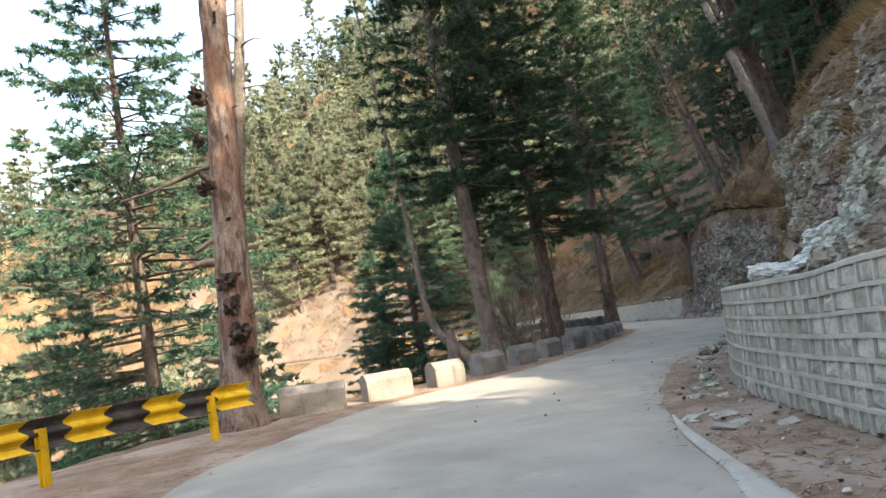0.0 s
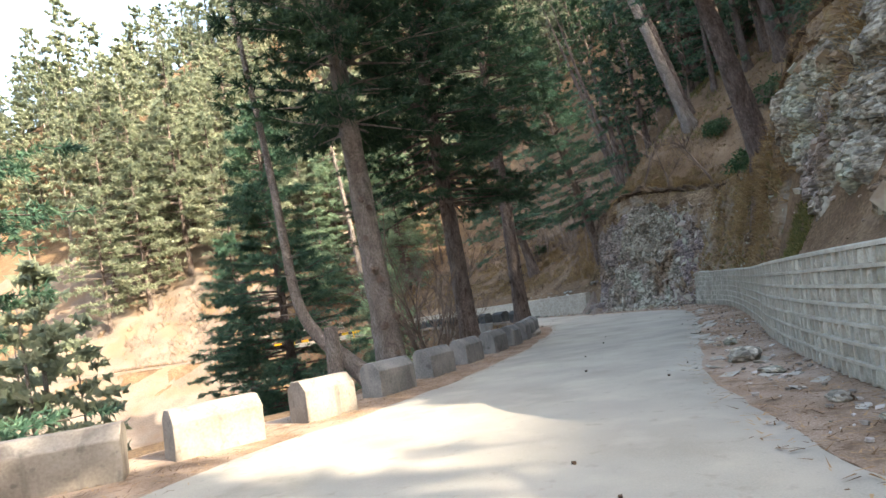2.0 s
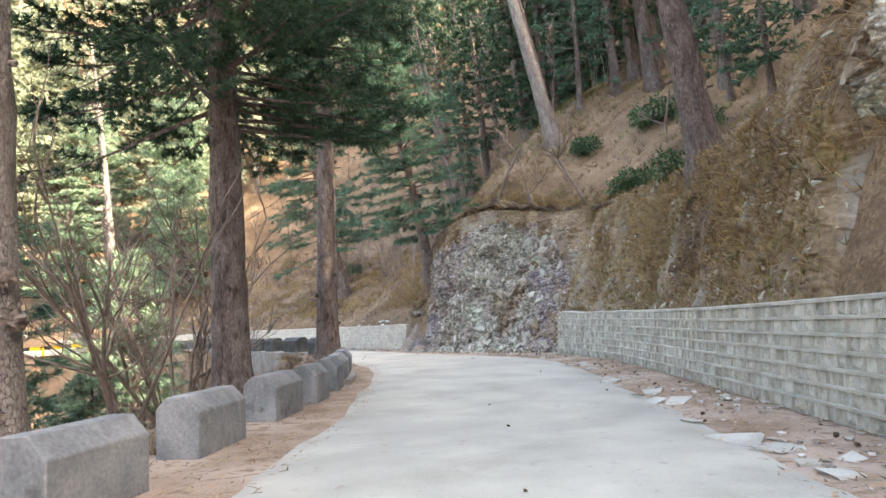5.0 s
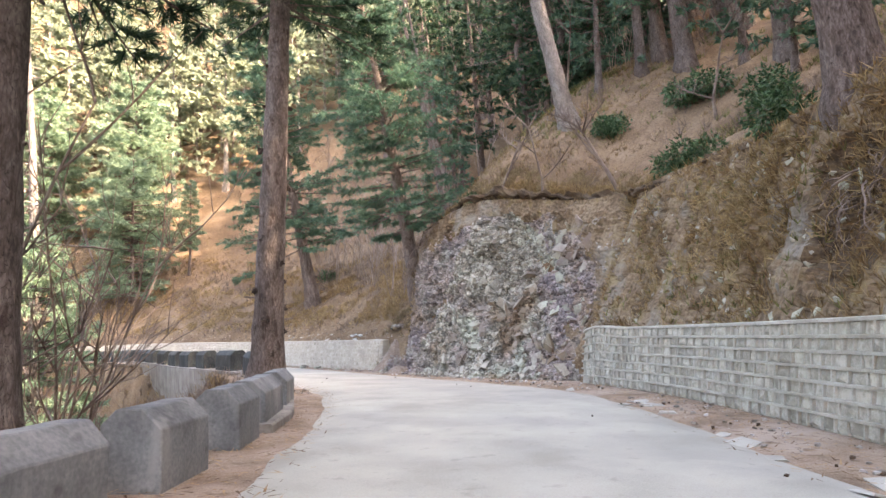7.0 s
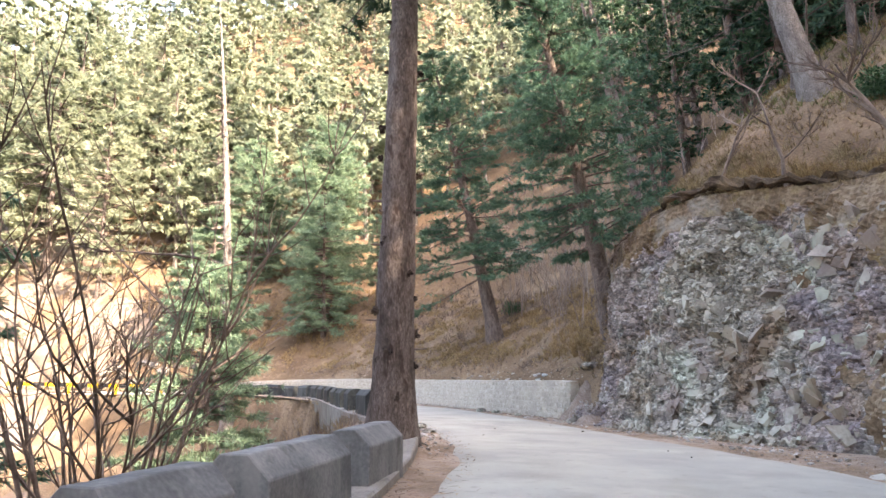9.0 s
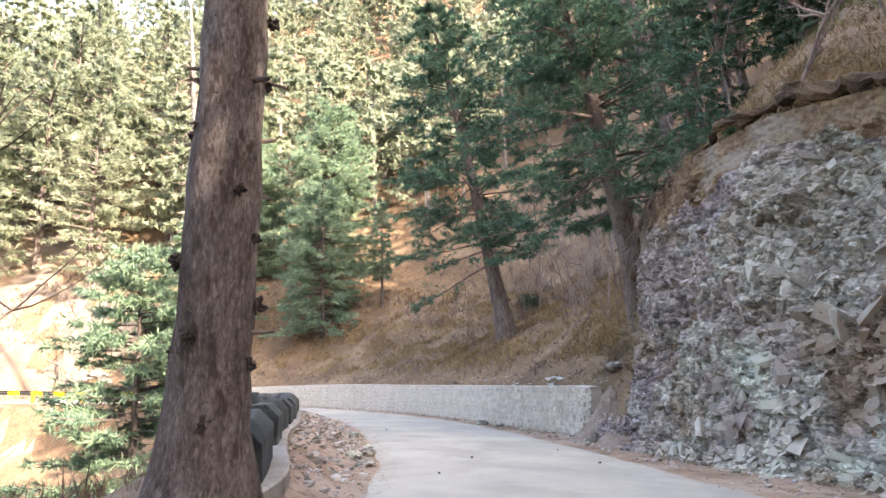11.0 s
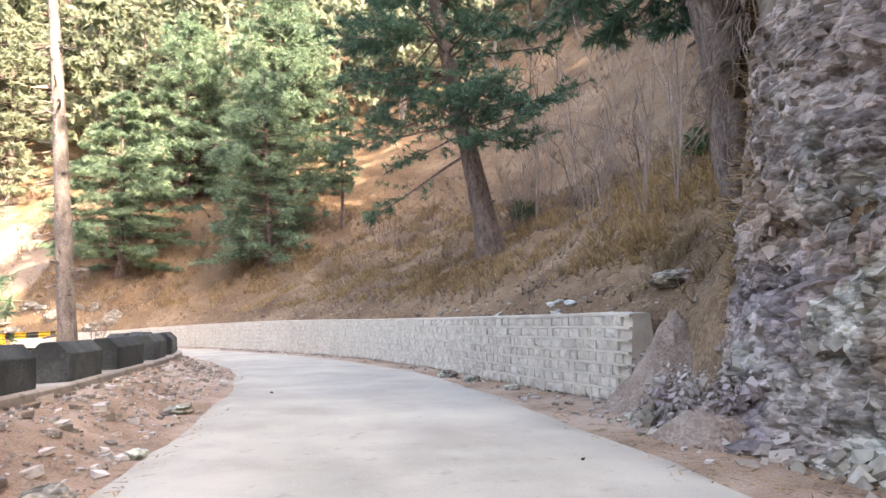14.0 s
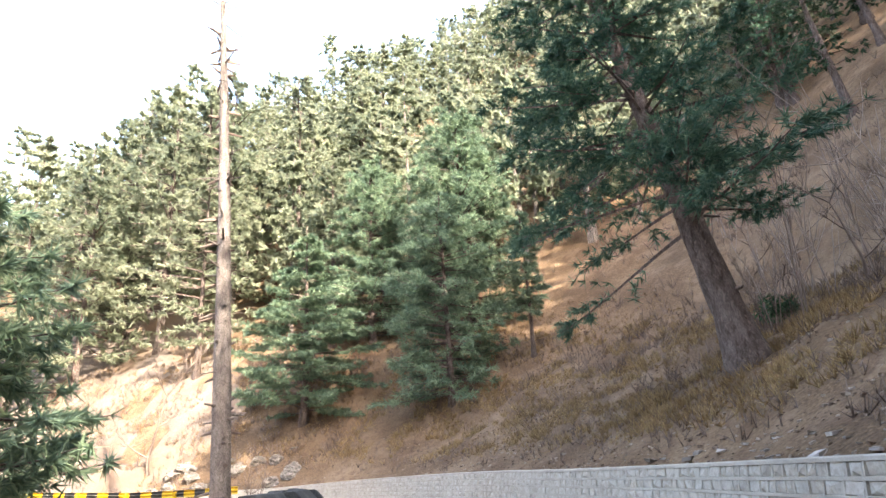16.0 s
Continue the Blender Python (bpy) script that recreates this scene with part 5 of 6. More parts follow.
bare(BARE_F, 4.8, 40.6, "leafless many-stemmed tree below the parapet", 1.25, 60)
bare(BARE_A, 2.9, 28.6, "leafless shrub between the pine trunks", 0.75, 70)
bare(BARE_A, 3.9, 31.8, "leafless shrub between the pine trunks", 0.8, 170)
bare(BARE_C, -10.8, 85.6, "bare brown tree by the far bend", 1.7, 20)
bare(BARE_B, 23.1, 39.5, "leafless sapling on the grassy slope", 1.1, 0, toward=(-1, 0), degrees=6)
bare(BARE_C, 22.4, 43.0, "leafless sapling on the grassy slope", 1.0, 120)
bare(BARE_B, 21.8, 45.6, "leafless sapling on the grassy slope", 0.9, 200)
bare(BARE_C, 28.0, 39.0, "leafless sapling on the grassy slope", 1.2, 300)
rng = np.random.default_rng(77)
for k in range(34):
    x, y = rng.uniform(23.5, 36), rng.uniform(47, 90)
    if k % 3 == 0:
        x, y = rng.uniform(22, 27.5), rng.uniform(56, 76)
    bare((BARE_D, BARE_D, BARE_C)[k % 3], x, y, "thin pale leafless saplings on the slope", rng.uniform(0.8, 1.3), rng.uniform(0, 360), "saplings on the slope")
for k in range(26):
    x, y = rng.uniform(21.5, 30), rng.uniform(54, 74)
    bare((BARE_E, BARE_C, BARE_D)[k % 3], x, y, "thin brown leafless saplings on the slope", rng.uniform(0.5, 0.95), rng.uniform(0, 360), "saplings on the slope")
for k in range(8):
    x, y = rng.uniform(-4, 6), rng.uniform(46, 70)
    bare(BARE_E, x, y, "small leafless shrub below the road", rng.uniform(0.6, 1.2), rng.uniform(0, 360), "shrubs below the road")


def shrub_mesh(name, seed, size, leaves=900):
    rng = np.random.default_rng(seed)
    blobs = rng.uniform(-1, 1, (9, 3)) * [0.8, 0.8, 0.35] * size + [0, 0, 0.45 * size]
    c = blobs[rng.integers(0, 9, leaves)]
    d = rng.standard_normal((leaves, 3))
    d /= np.linalg.norm(d, axis=1)[:, None]
    p = c + d * rng.uniform(0.2, 0.5, (leaves, 1)) * size
    return mesh_np(name, *tufts(p, d, rng, 3, 0.16 * size, 0.07 * size, 0.5), M_BROADLEAF)


SHRUB = shrub_mesh("shrub", 3, 0.9)
for x, y, s, t in [(19.6, 31.6, 1.1, 0), (22.6, 36.4, 1.2, 90), (23.3, 72.4, 1.0, 30), (26.8, 43.0, 1.1, 200), (27.5, 36.5, 1.4, 20), (21.2, 47.0, 0.5, 50), (24.5, 58.5, 0.8, 70), (29.5, 40.5, 1.5, 120)]:
    ob = part("shrub", SHRUB, None)
    ob.matrix_world = leaned(x, y, ground_at(x, y) + 0.05, (0, 0), 0, t, s)
    tagged(ob, "dark green leafy shrub on the slope", "shrub", "green shrubs on the slope")

# ---- trees on the hill above the road ----
rng = np.random.default_rng(11)
placed = []
tries = 0
while len(placed) < 72 and tries < 4000:
    tries += 1
    x, y = 22 + 60 * rng.random() ** 1.5, rng.uniform(8, 125)
    i, d = nearest(np.array([x]), np.array([y]), CUTS, CTAN)
    lim = 15 if y > 52 else 7.5
    if d[0] < lim or (y > 54 and x < 27 + (y - 54) * 0.12) or any((x - a) ** 2 + (y - b) ** 2 < 17 for a, b in placed):
        continue
    placed.append((x, y))
    plant((HILL_A, HILL_B, HILL_A)[len(placed) % 3], x, y, "dark green pine on the steep hillside", rng.uniform(0, 360), rng.uniform(0.75, 1.15), (-0.8, 0.5), rng.uniform(0, 6), "pines on the hillside")

for k, (x, y) in enumerate([(28, 33), (31, 37), (27.5, 27), (32, 30), (30, 47), (34, 41), (35, 55), (36, 48), (40, 60)]):
    plant(HILL_B, x, y, "dark green pine on the steep hillside", k * 61, 0.8 + 0.04 * k, group="pines on the hillside")

rng = np.random.default_rng(12)
for k in range(24):
    plant((HILL_A, HILL_A, HILL_B)[k % 3], rng.uniform(35, 52), 55 + 1.9 * k + rng.uniform(-1, 1), "dark green pine on the steep hillside", rng.uniform(0, 360), rng.uniform(0.85, 1.2), (-0.8, 0.5), 3, "pines on the hillside")

for k in range(20):
    plant(HILL_A, rng.uniform(33, 46), rng.uniform(44, 58), "tall dark pine high on the steep hillside", rng.uniform(0, 360), rng.uniform(1.2, 1.4), (-0.8, 0.5), 3, "pines on the hillside")

# ---- the pale bare slope across the valley ----
M_SCREE = patched(material("pale_scree", [(0.10, 0.078, 0.063), (0.148, 0.119, 0.097), (0.20, 0.166, 0.14)], 0.4, 9, 0.95, 0.8, 0.08, fine_mix=0.5), [(0.25, 0.5, 0.62, 0.7, (0.17, 0.115, 0.075))])
sx, sy = np.meshgrid(np.arange(-46, -4, 0.8), np.arange(58, 110, 0.8))
edge = np.minimum(np.minimum(sx + 46, -4 - sx), np.minimum(sy - 58, 110 - sy)) / 9 + 1.3 * fbm(sx / 8, sy / 8, 45) - 0.55
sz = ground_z(sx, sy).reshape(sx.shape) + np.clip(edge, -0.5, 0.12)
ix = np.arange(sx.size).reshape(sx.shape)
quads = np.column_stack([ix[:-1, :-1].ravel(), ix[:-1, 1:].ravel(), ix[1:, 1:].ravel(), ix[1:, :-1].ravel()])
low = (edge > -0.4).ravel()
quads = quads[low[quads].all(1)]
tagged(new("scree_slope", mesh_np("scree_slope", np.column_stack([sx.ravel(), sy.ravel(), sz.ravel()]), quads, M_SCREE, True)), "pale bare earth slope across the valley", "slope", kind="structure")

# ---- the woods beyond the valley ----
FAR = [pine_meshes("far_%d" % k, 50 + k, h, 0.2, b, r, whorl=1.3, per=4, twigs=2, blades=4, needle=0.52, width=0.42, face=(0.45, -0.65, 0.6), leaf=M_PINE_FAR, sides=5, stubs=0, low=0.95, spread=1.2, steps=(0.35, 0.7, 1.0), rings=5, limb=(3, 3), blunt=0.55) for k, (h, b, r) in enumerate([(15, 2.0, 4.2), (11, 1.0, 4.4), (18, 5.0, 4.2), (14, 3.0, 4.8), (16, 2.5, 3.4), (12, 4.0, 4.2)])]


def far_wood(name, spots, label, leaf, seed):
    """A whole wood as one object, out of three forms of tree."""
    rng = np.random.default_rng(seed)
    out = FAR
    cr_v, cr_f, tk_v, tk_f, o1, o2 = [], [], [], [], 0, 0
    raw = []
    for tr in out:
        tmp = []
        for me, k in ((tr[2], 3), (tr[0], 4)):
            co = np.empty(len(me.vertices) * 3, np.float32)
            me.vertices.foreach_get("co", co)
            fi = np.empty(len(me.loops), np.int32)
            me.loops.foreach_get("vertex_index", fi)
            tmp.append((co.reshape(-1, 3), fi.reshape(-1, k)))
        raw.append(tmp)
    zz = ground_z(spots[:, 0], spots[:, 1])
    for k, (x, y) in enumerate(spots):
        (cv, cf), (tv, tf) = raw[int(rng.integers(0, len(raw)))]
        a, s = rng.uniform(-0.7, 0.7), rng.uniform(0.7, 1.45) * np.array([[rng.uniform(0.85, 1.2)], [rng.uniform(0.85, 1.2)], [rng.uniform(0.85, 1.15)]])
        r = np.array([[math.cos(a), -math.sin(a), 0], [math.sin(a), math.cos(a), 0], [0, 0, 1]]) * s
        cr_v.append(cv @ r.T + [x, y, zz[k]])
        cr_f.append(cf + o1)
        o1 += len(cv)
        tk_v.append(tv @ r.T + [x, y, zz[k]])
        tk_f.append(tf + o2)
        o2 += len(tv)
    e = new(name, mesh_np(name, np.vstack(cr_v), np.vstack(cr_f), leaf))
    tagged(e, label, "woods", kind="stuff")
    t = new(name + "_trunks", mesh_np(name + "_trunks", np.vstack(tk_v), np.vstack(tk_f), M_GREY))
    tagged(t, "grey trunks of the sunny pine wood", "woods", kind="stuff")
    return e


rng = np.random.default_rng(21)
cand = np.column_stack([rng.uniform(-150, 90, 9000), rng.uniform(40, 230, 9000)])
i, d = nearest(cand[:, 0], cand[:, 1], CUTS, CTAN)
j, dm = nearest(cand[:, 0], cand[:, 1], MID, TAN)
ok = ((d > 13) & (cand[:, 1] > 96)) | ((dm < -30) & (cand[:, 0] < -14))
ok &= np.abs(fbm(cand[:, 0] / 30, cand[:, 1] / 30, 12)) > 0.04
bear = np.arctan2(cand[:, 0], cand[:, 1])
bear_late = np.arctan2(cand[:, 0] - 16, cand[:, 1] - 50)
ok &= ((bear > -0.66) | ((bear_late > -0.78) & (cand[:, 1] > 55))) & (cand[:, 0] < 62)
ok &= ~((cand[:, 0] > -40) & (cand[:, 0] < -9) & (cand[:, 1] > 62) & (cand[:, 1] < 104) & (fbm(cand[:, 0] / 9, cand[:, 1] / 9, 44) < 0.12))
cand = cand[ok]
keep = []
for c in cand:
    if len(keep) >= 600:
        break
    dist = math.hypot(c[0] - 5, c[1] - 40)
    gap = 2.7 + dist * 0.014
    if all((c[0] - q[0]) ** 2 + (c[1] - q[1]) ** 2 > gap * gap for q in keep):
        keep.append(c)
far_wood("pine_wood", np.array(keep), "sunlit yellow-green pine wood on the far slopes, haze put into its colour", M_PINE_FAR, 5)
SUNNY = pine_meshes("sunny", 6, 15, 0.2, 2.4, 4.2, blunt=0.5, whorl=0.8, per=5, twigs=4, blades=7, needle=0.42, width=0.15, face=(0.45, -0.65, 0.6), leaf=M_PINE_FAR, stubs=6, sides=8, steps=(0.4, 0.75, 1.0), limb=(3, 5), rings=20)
rng = np.random.default_rng(23)
for k in range(22):
    x, y = rng.uniform(-26, 22), rng.uniform(93, 118)
    if k < 8:
        x, y = rng.uniform(-44, -24), rng.uniform(40, 62)
    plant(SUNNY, x, y, "sunlit yellow-green pine across the valley, haze put into its colour", rng.uniform(-45, 45), rng.uniform(0.7, 1.2), group="sunny pines across the valley")


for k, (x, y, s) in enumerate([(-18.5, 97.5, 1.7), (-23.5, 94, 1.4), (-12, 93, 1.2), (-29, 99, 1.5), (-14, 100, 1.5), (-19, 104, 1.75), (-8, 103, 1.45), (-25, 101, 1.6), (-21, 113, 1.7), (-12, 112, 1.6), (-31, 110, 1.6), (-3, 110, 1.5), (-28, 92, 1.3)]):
    plant(SUNNY, x, y, "tall sunlit pine on the far slope, haze put into its colour", (k * 23) % 80 - 40, s, group="sunny pines across the valley")


# ---- grass, litter and stones ----
def grass(name, spots, mat, label, blades, length, seed, droop=0.15):
    rng = np.random.default_rng(seed)
    n = len(spots)
    ob = new(name, mesh_np(name, *tufts(np.asarray(spots), np.tile([0, 0, 1.0], (n, 1)), rng, blades, length, 0.03, 0.5, droop), mat))
    return tagged(ob, label, "grass", kind="stuff")


def hill_spots(n, seed, y0, y1, near, far, at_edge=False):
    """Places on the hill side of the cut: near and far are metres past its foot, or past its top edge."""
    rng = np.random.default_rng(seed)
    k = np.where((CUTS[:, 1] > y0) & (CUTS[:, 1] < y1) & (CUTS[:, 0] > -12))[0]
    k = k[rng.integers(0, len(k), n)]
    o = rng.uniform(near, far, n) + (CUTS[k, 4] if at_edge else 0)
    x, y = CUTS[k, 0] + CNOR[k, 0] * o + rng.uniform(-0.3, 0.3, n), CUTS[k, 1] + CNOR[k, 1] * o + rng.uniform(-0.3, 0.3, n)
    return np.column_stack([x, y, ground_z(x, y)])


def patchy(spots, size, seed):
    """Keeps the spots that fall in patches."""
    return spots[fbm(spots[:, 0] / size, spots[:, 1] / size, seed) > 0.0]


# the lip of turf that overhangs the cut
ends = [(12.0, 26.4), (26.0, 51.8)]
for y0, y1 in ends:
    k = np.where((CUTS[:, 1] > y0) & (CUTS[:, 1] < y1) & (CUTS[:, 0] > 0))[0]
    s = np.arange(0, len(k) - 1, 0.4)
    c = np.column_stack([np.interp(s, np.arange(len(k)), CUTS[k, i]) for i in range(6)])
    nr = np.column_stack([np.interp(s, np.arange(len(k)), CNOR[k, i]) for i in range(2)])
    thick = np.exp(-((c[:, 1] - 43) / 3.2) ** 2)
    o = c[:, 4] - 0.12 - 0.25 * thick + 0.5 * fbm(s * 0.3, 2.0, 71)
    px, py = c[:, 0] + nr[:, 0] * o, c[:, 1] + nr[:, 1] * o
    pz = np.maximum(road_z(c[:, 0], c[:, 1]) + c[:, 3], ground_z(c[:, 0] + nr[:, 0] * (c[:, 4] + 0.3), c[:, 1] + nr[:, 1] * (c[:, 4] + 0.3))) - 0.08 + 0.15 * fbm(s * 0.5, 9.0, 72)
    lip = new("turf_lip", mesh_np("turf_lip", *tube(np.column_stack([px, py, pz]), (0.06 + 0.2 * np.abs(fbm(s * 0.8, 5.0, 73))) * (1 + 0.5 * thick), 9, 0.35, np.random.default_rng(int(y0))), M_TURF_SHADE))
    tagged(lip, "dark matted turf overhanging the cut bank", "turf", kind="stuff")
M_DRYORANGE = material("orange_grass", [(0.13, 0.083, 0.042), (0.21, 0.14, 0.07), (0.29, 0.21, 0.11)], 0.5, 4, 0.8, 0, island=0.5, translucent=0.25)
grass("dry_grass", patchy(hill_spots(9000, 1, 8, 54, -0.6, 1.6, True), 0.9, 3), M_GRASS, "dry yellow grass hanging over the cut's edge", 6, 0.36, 1, 0.6)
grass("dry_grass", hill_spots(9000, 21, 8, 26, -0.7, 2.2, True), M_GOLD, "long tawny grass above the rock outcrop", 6, 0.75, 21, 0.5)
grass("dry_grass", patchy(hill_spots(27000, 2, 18, 84, 0.3, 15, True), 3.0, 5), M_DRYORANGE, "short tawny grass on the slope", 4, 0.2, 2, 0.1)
grass("dry_grass", patchy(hill_spots(9000, 22, 18, 56, 0.3, 14, True), 2.2, 6), M_GRASS, "tufts of dry yellow grass on the slope", 4, 0.28, 22)
sp, _n = face_points(earth_bank, 4500, 11, 0.0, 0.9)
grass("green_grass", patchy(sp[:700], 1.1, 13), M_GREENGRASS, "sparse green grass on the bank", 5, 0.22, 3, 0.2)
grass("dry_grass", patchy(sp + [0.02, 0, 0], 1.2, 14), M_DRYORANGE, "tawny grass on the earth bank", 5, 0.3, 23, 0.5)
grass("dry_grass", patchy(face_points(earth_bank, 2600, 15, 0.3, 1.0)[0], 0.9, 18), M_GOLD, "golden grass hanging down the earth bank", 5, 0.34, 36, 0.8)
grass("green_grass", patchy(hill_spots(1500, 3, 20.8, 24.4, 0.85, 1.7), 1.4, 17), M_GREENGRASS, "green grass between wall and outcrop", 6, 0.2, 4)
grass("undergrowth", patchy(hill_spots(11000, 7, 10, 90, 6, 32), 3.0, 9), M_TWIG, "brown leafless undergrowth on the hillside", 6, 0.75, 7, 0.0)
grass("dry_grass", patchy(hill_spots(6500, 24, 37, 51, -0.35, 0.6, True), 0.7, 25), M_GOLD, "tawny grass hanging over the rock face", 6, 0.38, 24, 0.8)
grass("turf_fringe", hill_spots(5200, 12, 25, 50.5, -0.4, 0.1, True), M_TURF_SHADE, "dark matted roots and turf over the cut's edge", 6, 0.28, 12, 1.0)
grass("undergrowth", patchy(hill_spots(9000, 8, 10, 60, 6, 26), 2.0, 15), M_GREENGRASS, "low green undergrowth on the hillside", 6, 0.4, 8, 0.1)
rng = np.random.default_rng(91)
vp = np.column_stack([rng.uniform(-10, 10.5, 14000), rng.uniform(26, 64, 14000)])
j, dm = nearest(vp[:, 0], vp[:, 1], MID, TAN)
vp = vp[(dm < -4.6) & (dm > -20)]
vp = patchy(np.column_stack([vp, ground_z(vp[:, 0], vp[:, 1])]), 2.0, 27)
grass("undergrowth", vp[::2], M_TWIG, "brown leafless undergrowth below the road", 6, 0.5, 31, 0.0)
grass("dry_grass", vp[1::2], M_DRYORANGE, "tawny grass on the slope below the road", 6, 0.35, 32, 0.1)
grass("dry_grass", patchy(hill_spots(24000, 25, 51.5, 80, 2.5, 14), 1.1, 28), M_GOLD, "golden tufts of grass on the slope", 5, 0.32, 25, 0.3)
grass("undergrowth", patchy(hill_spots(5000, 26, 51, 84, 1.5, 14), 1.0, 30), M_TWIG, "brown leafless stalks on the slope", 3, 0.4, 26, 0.0)
rng = np.random.default_rng(92)
bp = np.column_stack([rng.uniform(-26, 3, 7000), rng.uniform(82.5, 97, 7000)])
bp = patchy(np.column_stack([bp, ground_z(bp[:, 0], bp[:, 1]) + 0.1]), 1.3, 33)
grass("undergrowth", bp[::2], M_TWIG, "brown leafless scrub on the bank round the bend", 6, 0.6, 34, 0.0)
grass("dry_grass", bp[1::2], M_DRYORANGE, "tawny grass on the bank round the bend", 6, 0.35, 35, 0.2)
hs = hill_spots(3200, 9, 8, 86, 1.0, 16)
rng = np.random.default_rng(33)
scatter_stones("loose_stones", hs, rng.uniform(0.03, 0.14, len(hs)) * rng.uniform(0.4, 1, len(hs)), M_CLOD, "stones and clods strewn over the slope", "stones", 0.6, 9)
hs = hill_spots(3200, 19, 52, 76, 0.8, 9)
scatter_stones("loose_stones", hs, rng.uniform(0.03, 0.13, len(hs)) * rng.uniform(0.4, 1, len(hs)), M_CLOD, "stones and clods strewn over the slope", "stones", 0.6, 19)
rng = np.random.default_rng(31)
sp = road_spots(600, rng, 1, 0.2, 1.9, 3, 40, 0.01)
scatter_stones("loose_stones", sp, 0.015 + 0.075 * rng.random(600) ** 2, M_LITTER, "loose stones and chips on the verge", "stones", 0.5, 2)
sp = road_spots(26, rng, 1, -0.3, 0.3, 17, 36, -0.005)
scatter_stones("concrete_fragments", sp, rng.uniform(0.15, 0.42, 26), M_PALEROAD, "flat pale scraps of concrete at the asphalt edge", "fragments", 0.1, 12)
for cx, cy, n in [(4.2, 10.5, 9), (3.35, 8.1, 9), (5.1, 12.8, 5), (7.3, 17.6, 6), (8.9, 21.4, 6), (6.2, 15.3, 4)]:
    px, py = cx + rng.normal(0, 0.22, n), cy + rng.normal(0, 0.4, n)
    scatter_stones("concrete_fragments", np.column_stack([px, py, road_z(px, py) - 0.005]), rng.uniform(0.1, 0.34, n), M_PALEROAD, "flat pale scraps of concrete lying on the verge", "fragments", 0.16, int(cy))
sp = road_spots(800, rng, -1, 0.3, 2.0, 43, 66, 0.01)
scatter_stones("loose_stones", sp, 0.02 + 0.16 * rng.random(800) ** 3.2, M_LITTER, "loose broken stones along the parapet", "stones", 0.5, 3)
sp = road_spots(1100, rng, -1, 0.2, 2.0, 40, 66, 0.005)
scatter_stones("gravel", sp, 0.015 + 0.06 * rng.random(1100) ** 1.5, M_LITTER, "grey gravel along the parapet", "gravel", 0.6, 13)
sp = road_spots(500, rng, 1, 0.3, 1.7, 40, 80, 0.01)
scatter_stones("loose_stones", sp, rng.uniform(0.02, 0.12, 500), M_LITTER, "loose stones at the foot of the rock", "stones", 0.5, 4)
sp = road_spots(45, rng, 1, 0.0, 1.7, 3, 40, 0.02)
scatter_stones("pine_cones", sp, rng.uniform(0.03, 0.06, 45), M_CONE, "fallen dark pine cones on road and verge", "cones", 0.8, 5)
sp = road_spots(26, rng, 1, -4.5, 0.0, 3, 60, 0.03)
scatter_stones("pine_cones", sp, rng.uniform(0.025, 0.05, 26), M_CONE, "fallen dark pine cones on road and verge", "cones", 0.8, 6)


def needle_litter(name, spots, seed, label):
    """Fallen needles and twigs that lie flat on the verge."""
    rng = np.random.default_rng(seed)
    n = len(spots)
    a, ln = rng.uniform(0, 6.3, n), rng.uniform(0.06, 0.22, n)
    d = np.column_stack([np.cos(a), np.sin(a), rng.uniform(-0.05, 0.15, n)]) * ln[:, None]
    s = np.column_stack([-np.sin(a), np.cos(a), np.zeros(n)]) * rng.uniform(0.006, 0.016, (n, 1))
    p = spots + [0, 0, 0.012]
    v = np.stack([p - s, p + s, p + d], 1).reshape(-1, 3)
    return tagged(new(name, mesh_np(name, v, np.arange(len(v)).reshape(-1, 3), M_NEEDLE)), label, "litter", kind="stuff")


M_NEEDLE = material("fallen_needles", [(0.09, 0.05, 0.025), (0.20, 0.115, 0.055), (0.34, 0.22, 0.12)], 3, 20, 0.9, 0, island=0.6)
rng = np.random.default_rng(61)
needle_litter("needle_litter", np.vstack([road_spots(9000, rng, 1, -0.25, 2.2, 3, 60, 0), road_spots(9000, rng, -1, -0.35, 2.4, 6, 62, 0)]), 3, "fallen brown needles and twigs on the verges")


def boulder(x, y, size, label, seed, flat=0.6, z=None, mat=None, turn=0, name="boulder", category="rock"):
    bm = bmesh.new()
    bmesh.ops.create_icosphere(bm, subdivisions=3, radius=1)
    for v in bm.verts:
        q = v.co.copy() + Vector((seed * 7.3, 0, 0))
        f, e = facet(q, 0.8, seed)
        v.co *= 0.85 + 0.35 * f + 0.15 * noise.noise(q * 1.5)
        v.co.z *= flat
    ob = part(name, bm, mat or M_SHALE)
    ob.matrix_world = pose(x, y, (road_z(x, y) if z is None else z) + size * flat * 0.4, 0, 0, turn) @ Matrix.Scale(size, 4)
    return tagged(ob, label, category)


for k, (x, y, s, f) in enumerate([(7.05, 17.5, 0.33, 0.6), (8.5, 20.0, 0.17, 0.7), (6.3, 15.9, 0.2, 0.4), (5.4, 13.6, 0.16, 0.5), (4.95, 12.4, 0.22, 0.35), (4.6, 11.4, 0.2, 0.3),
                                  (11.7, 47.3, 0.2, 0.8), (12.0, 48.2, 0.22, 0.5), (11.9, 46.2, 0.24, 0.35), (11.7, 53.2, 0.32, 0.3), (12.1, 50.0, 0.13, 0.5), (16.9, 58.6, 0.3, 0.4), (17.3, 57.3, 0.22, 0.5), (17.8, 55.5, 0.2, 0.4), (12.3, 24.9, 0.14, 0.6), (-5.0, 16.2, 0.12, 0.5)]):
    boulder(x, y, s, "loose angular rock on the verge" if k < 6 else "loose broken rock beside the road", k + 1, f, turn=k * 50)
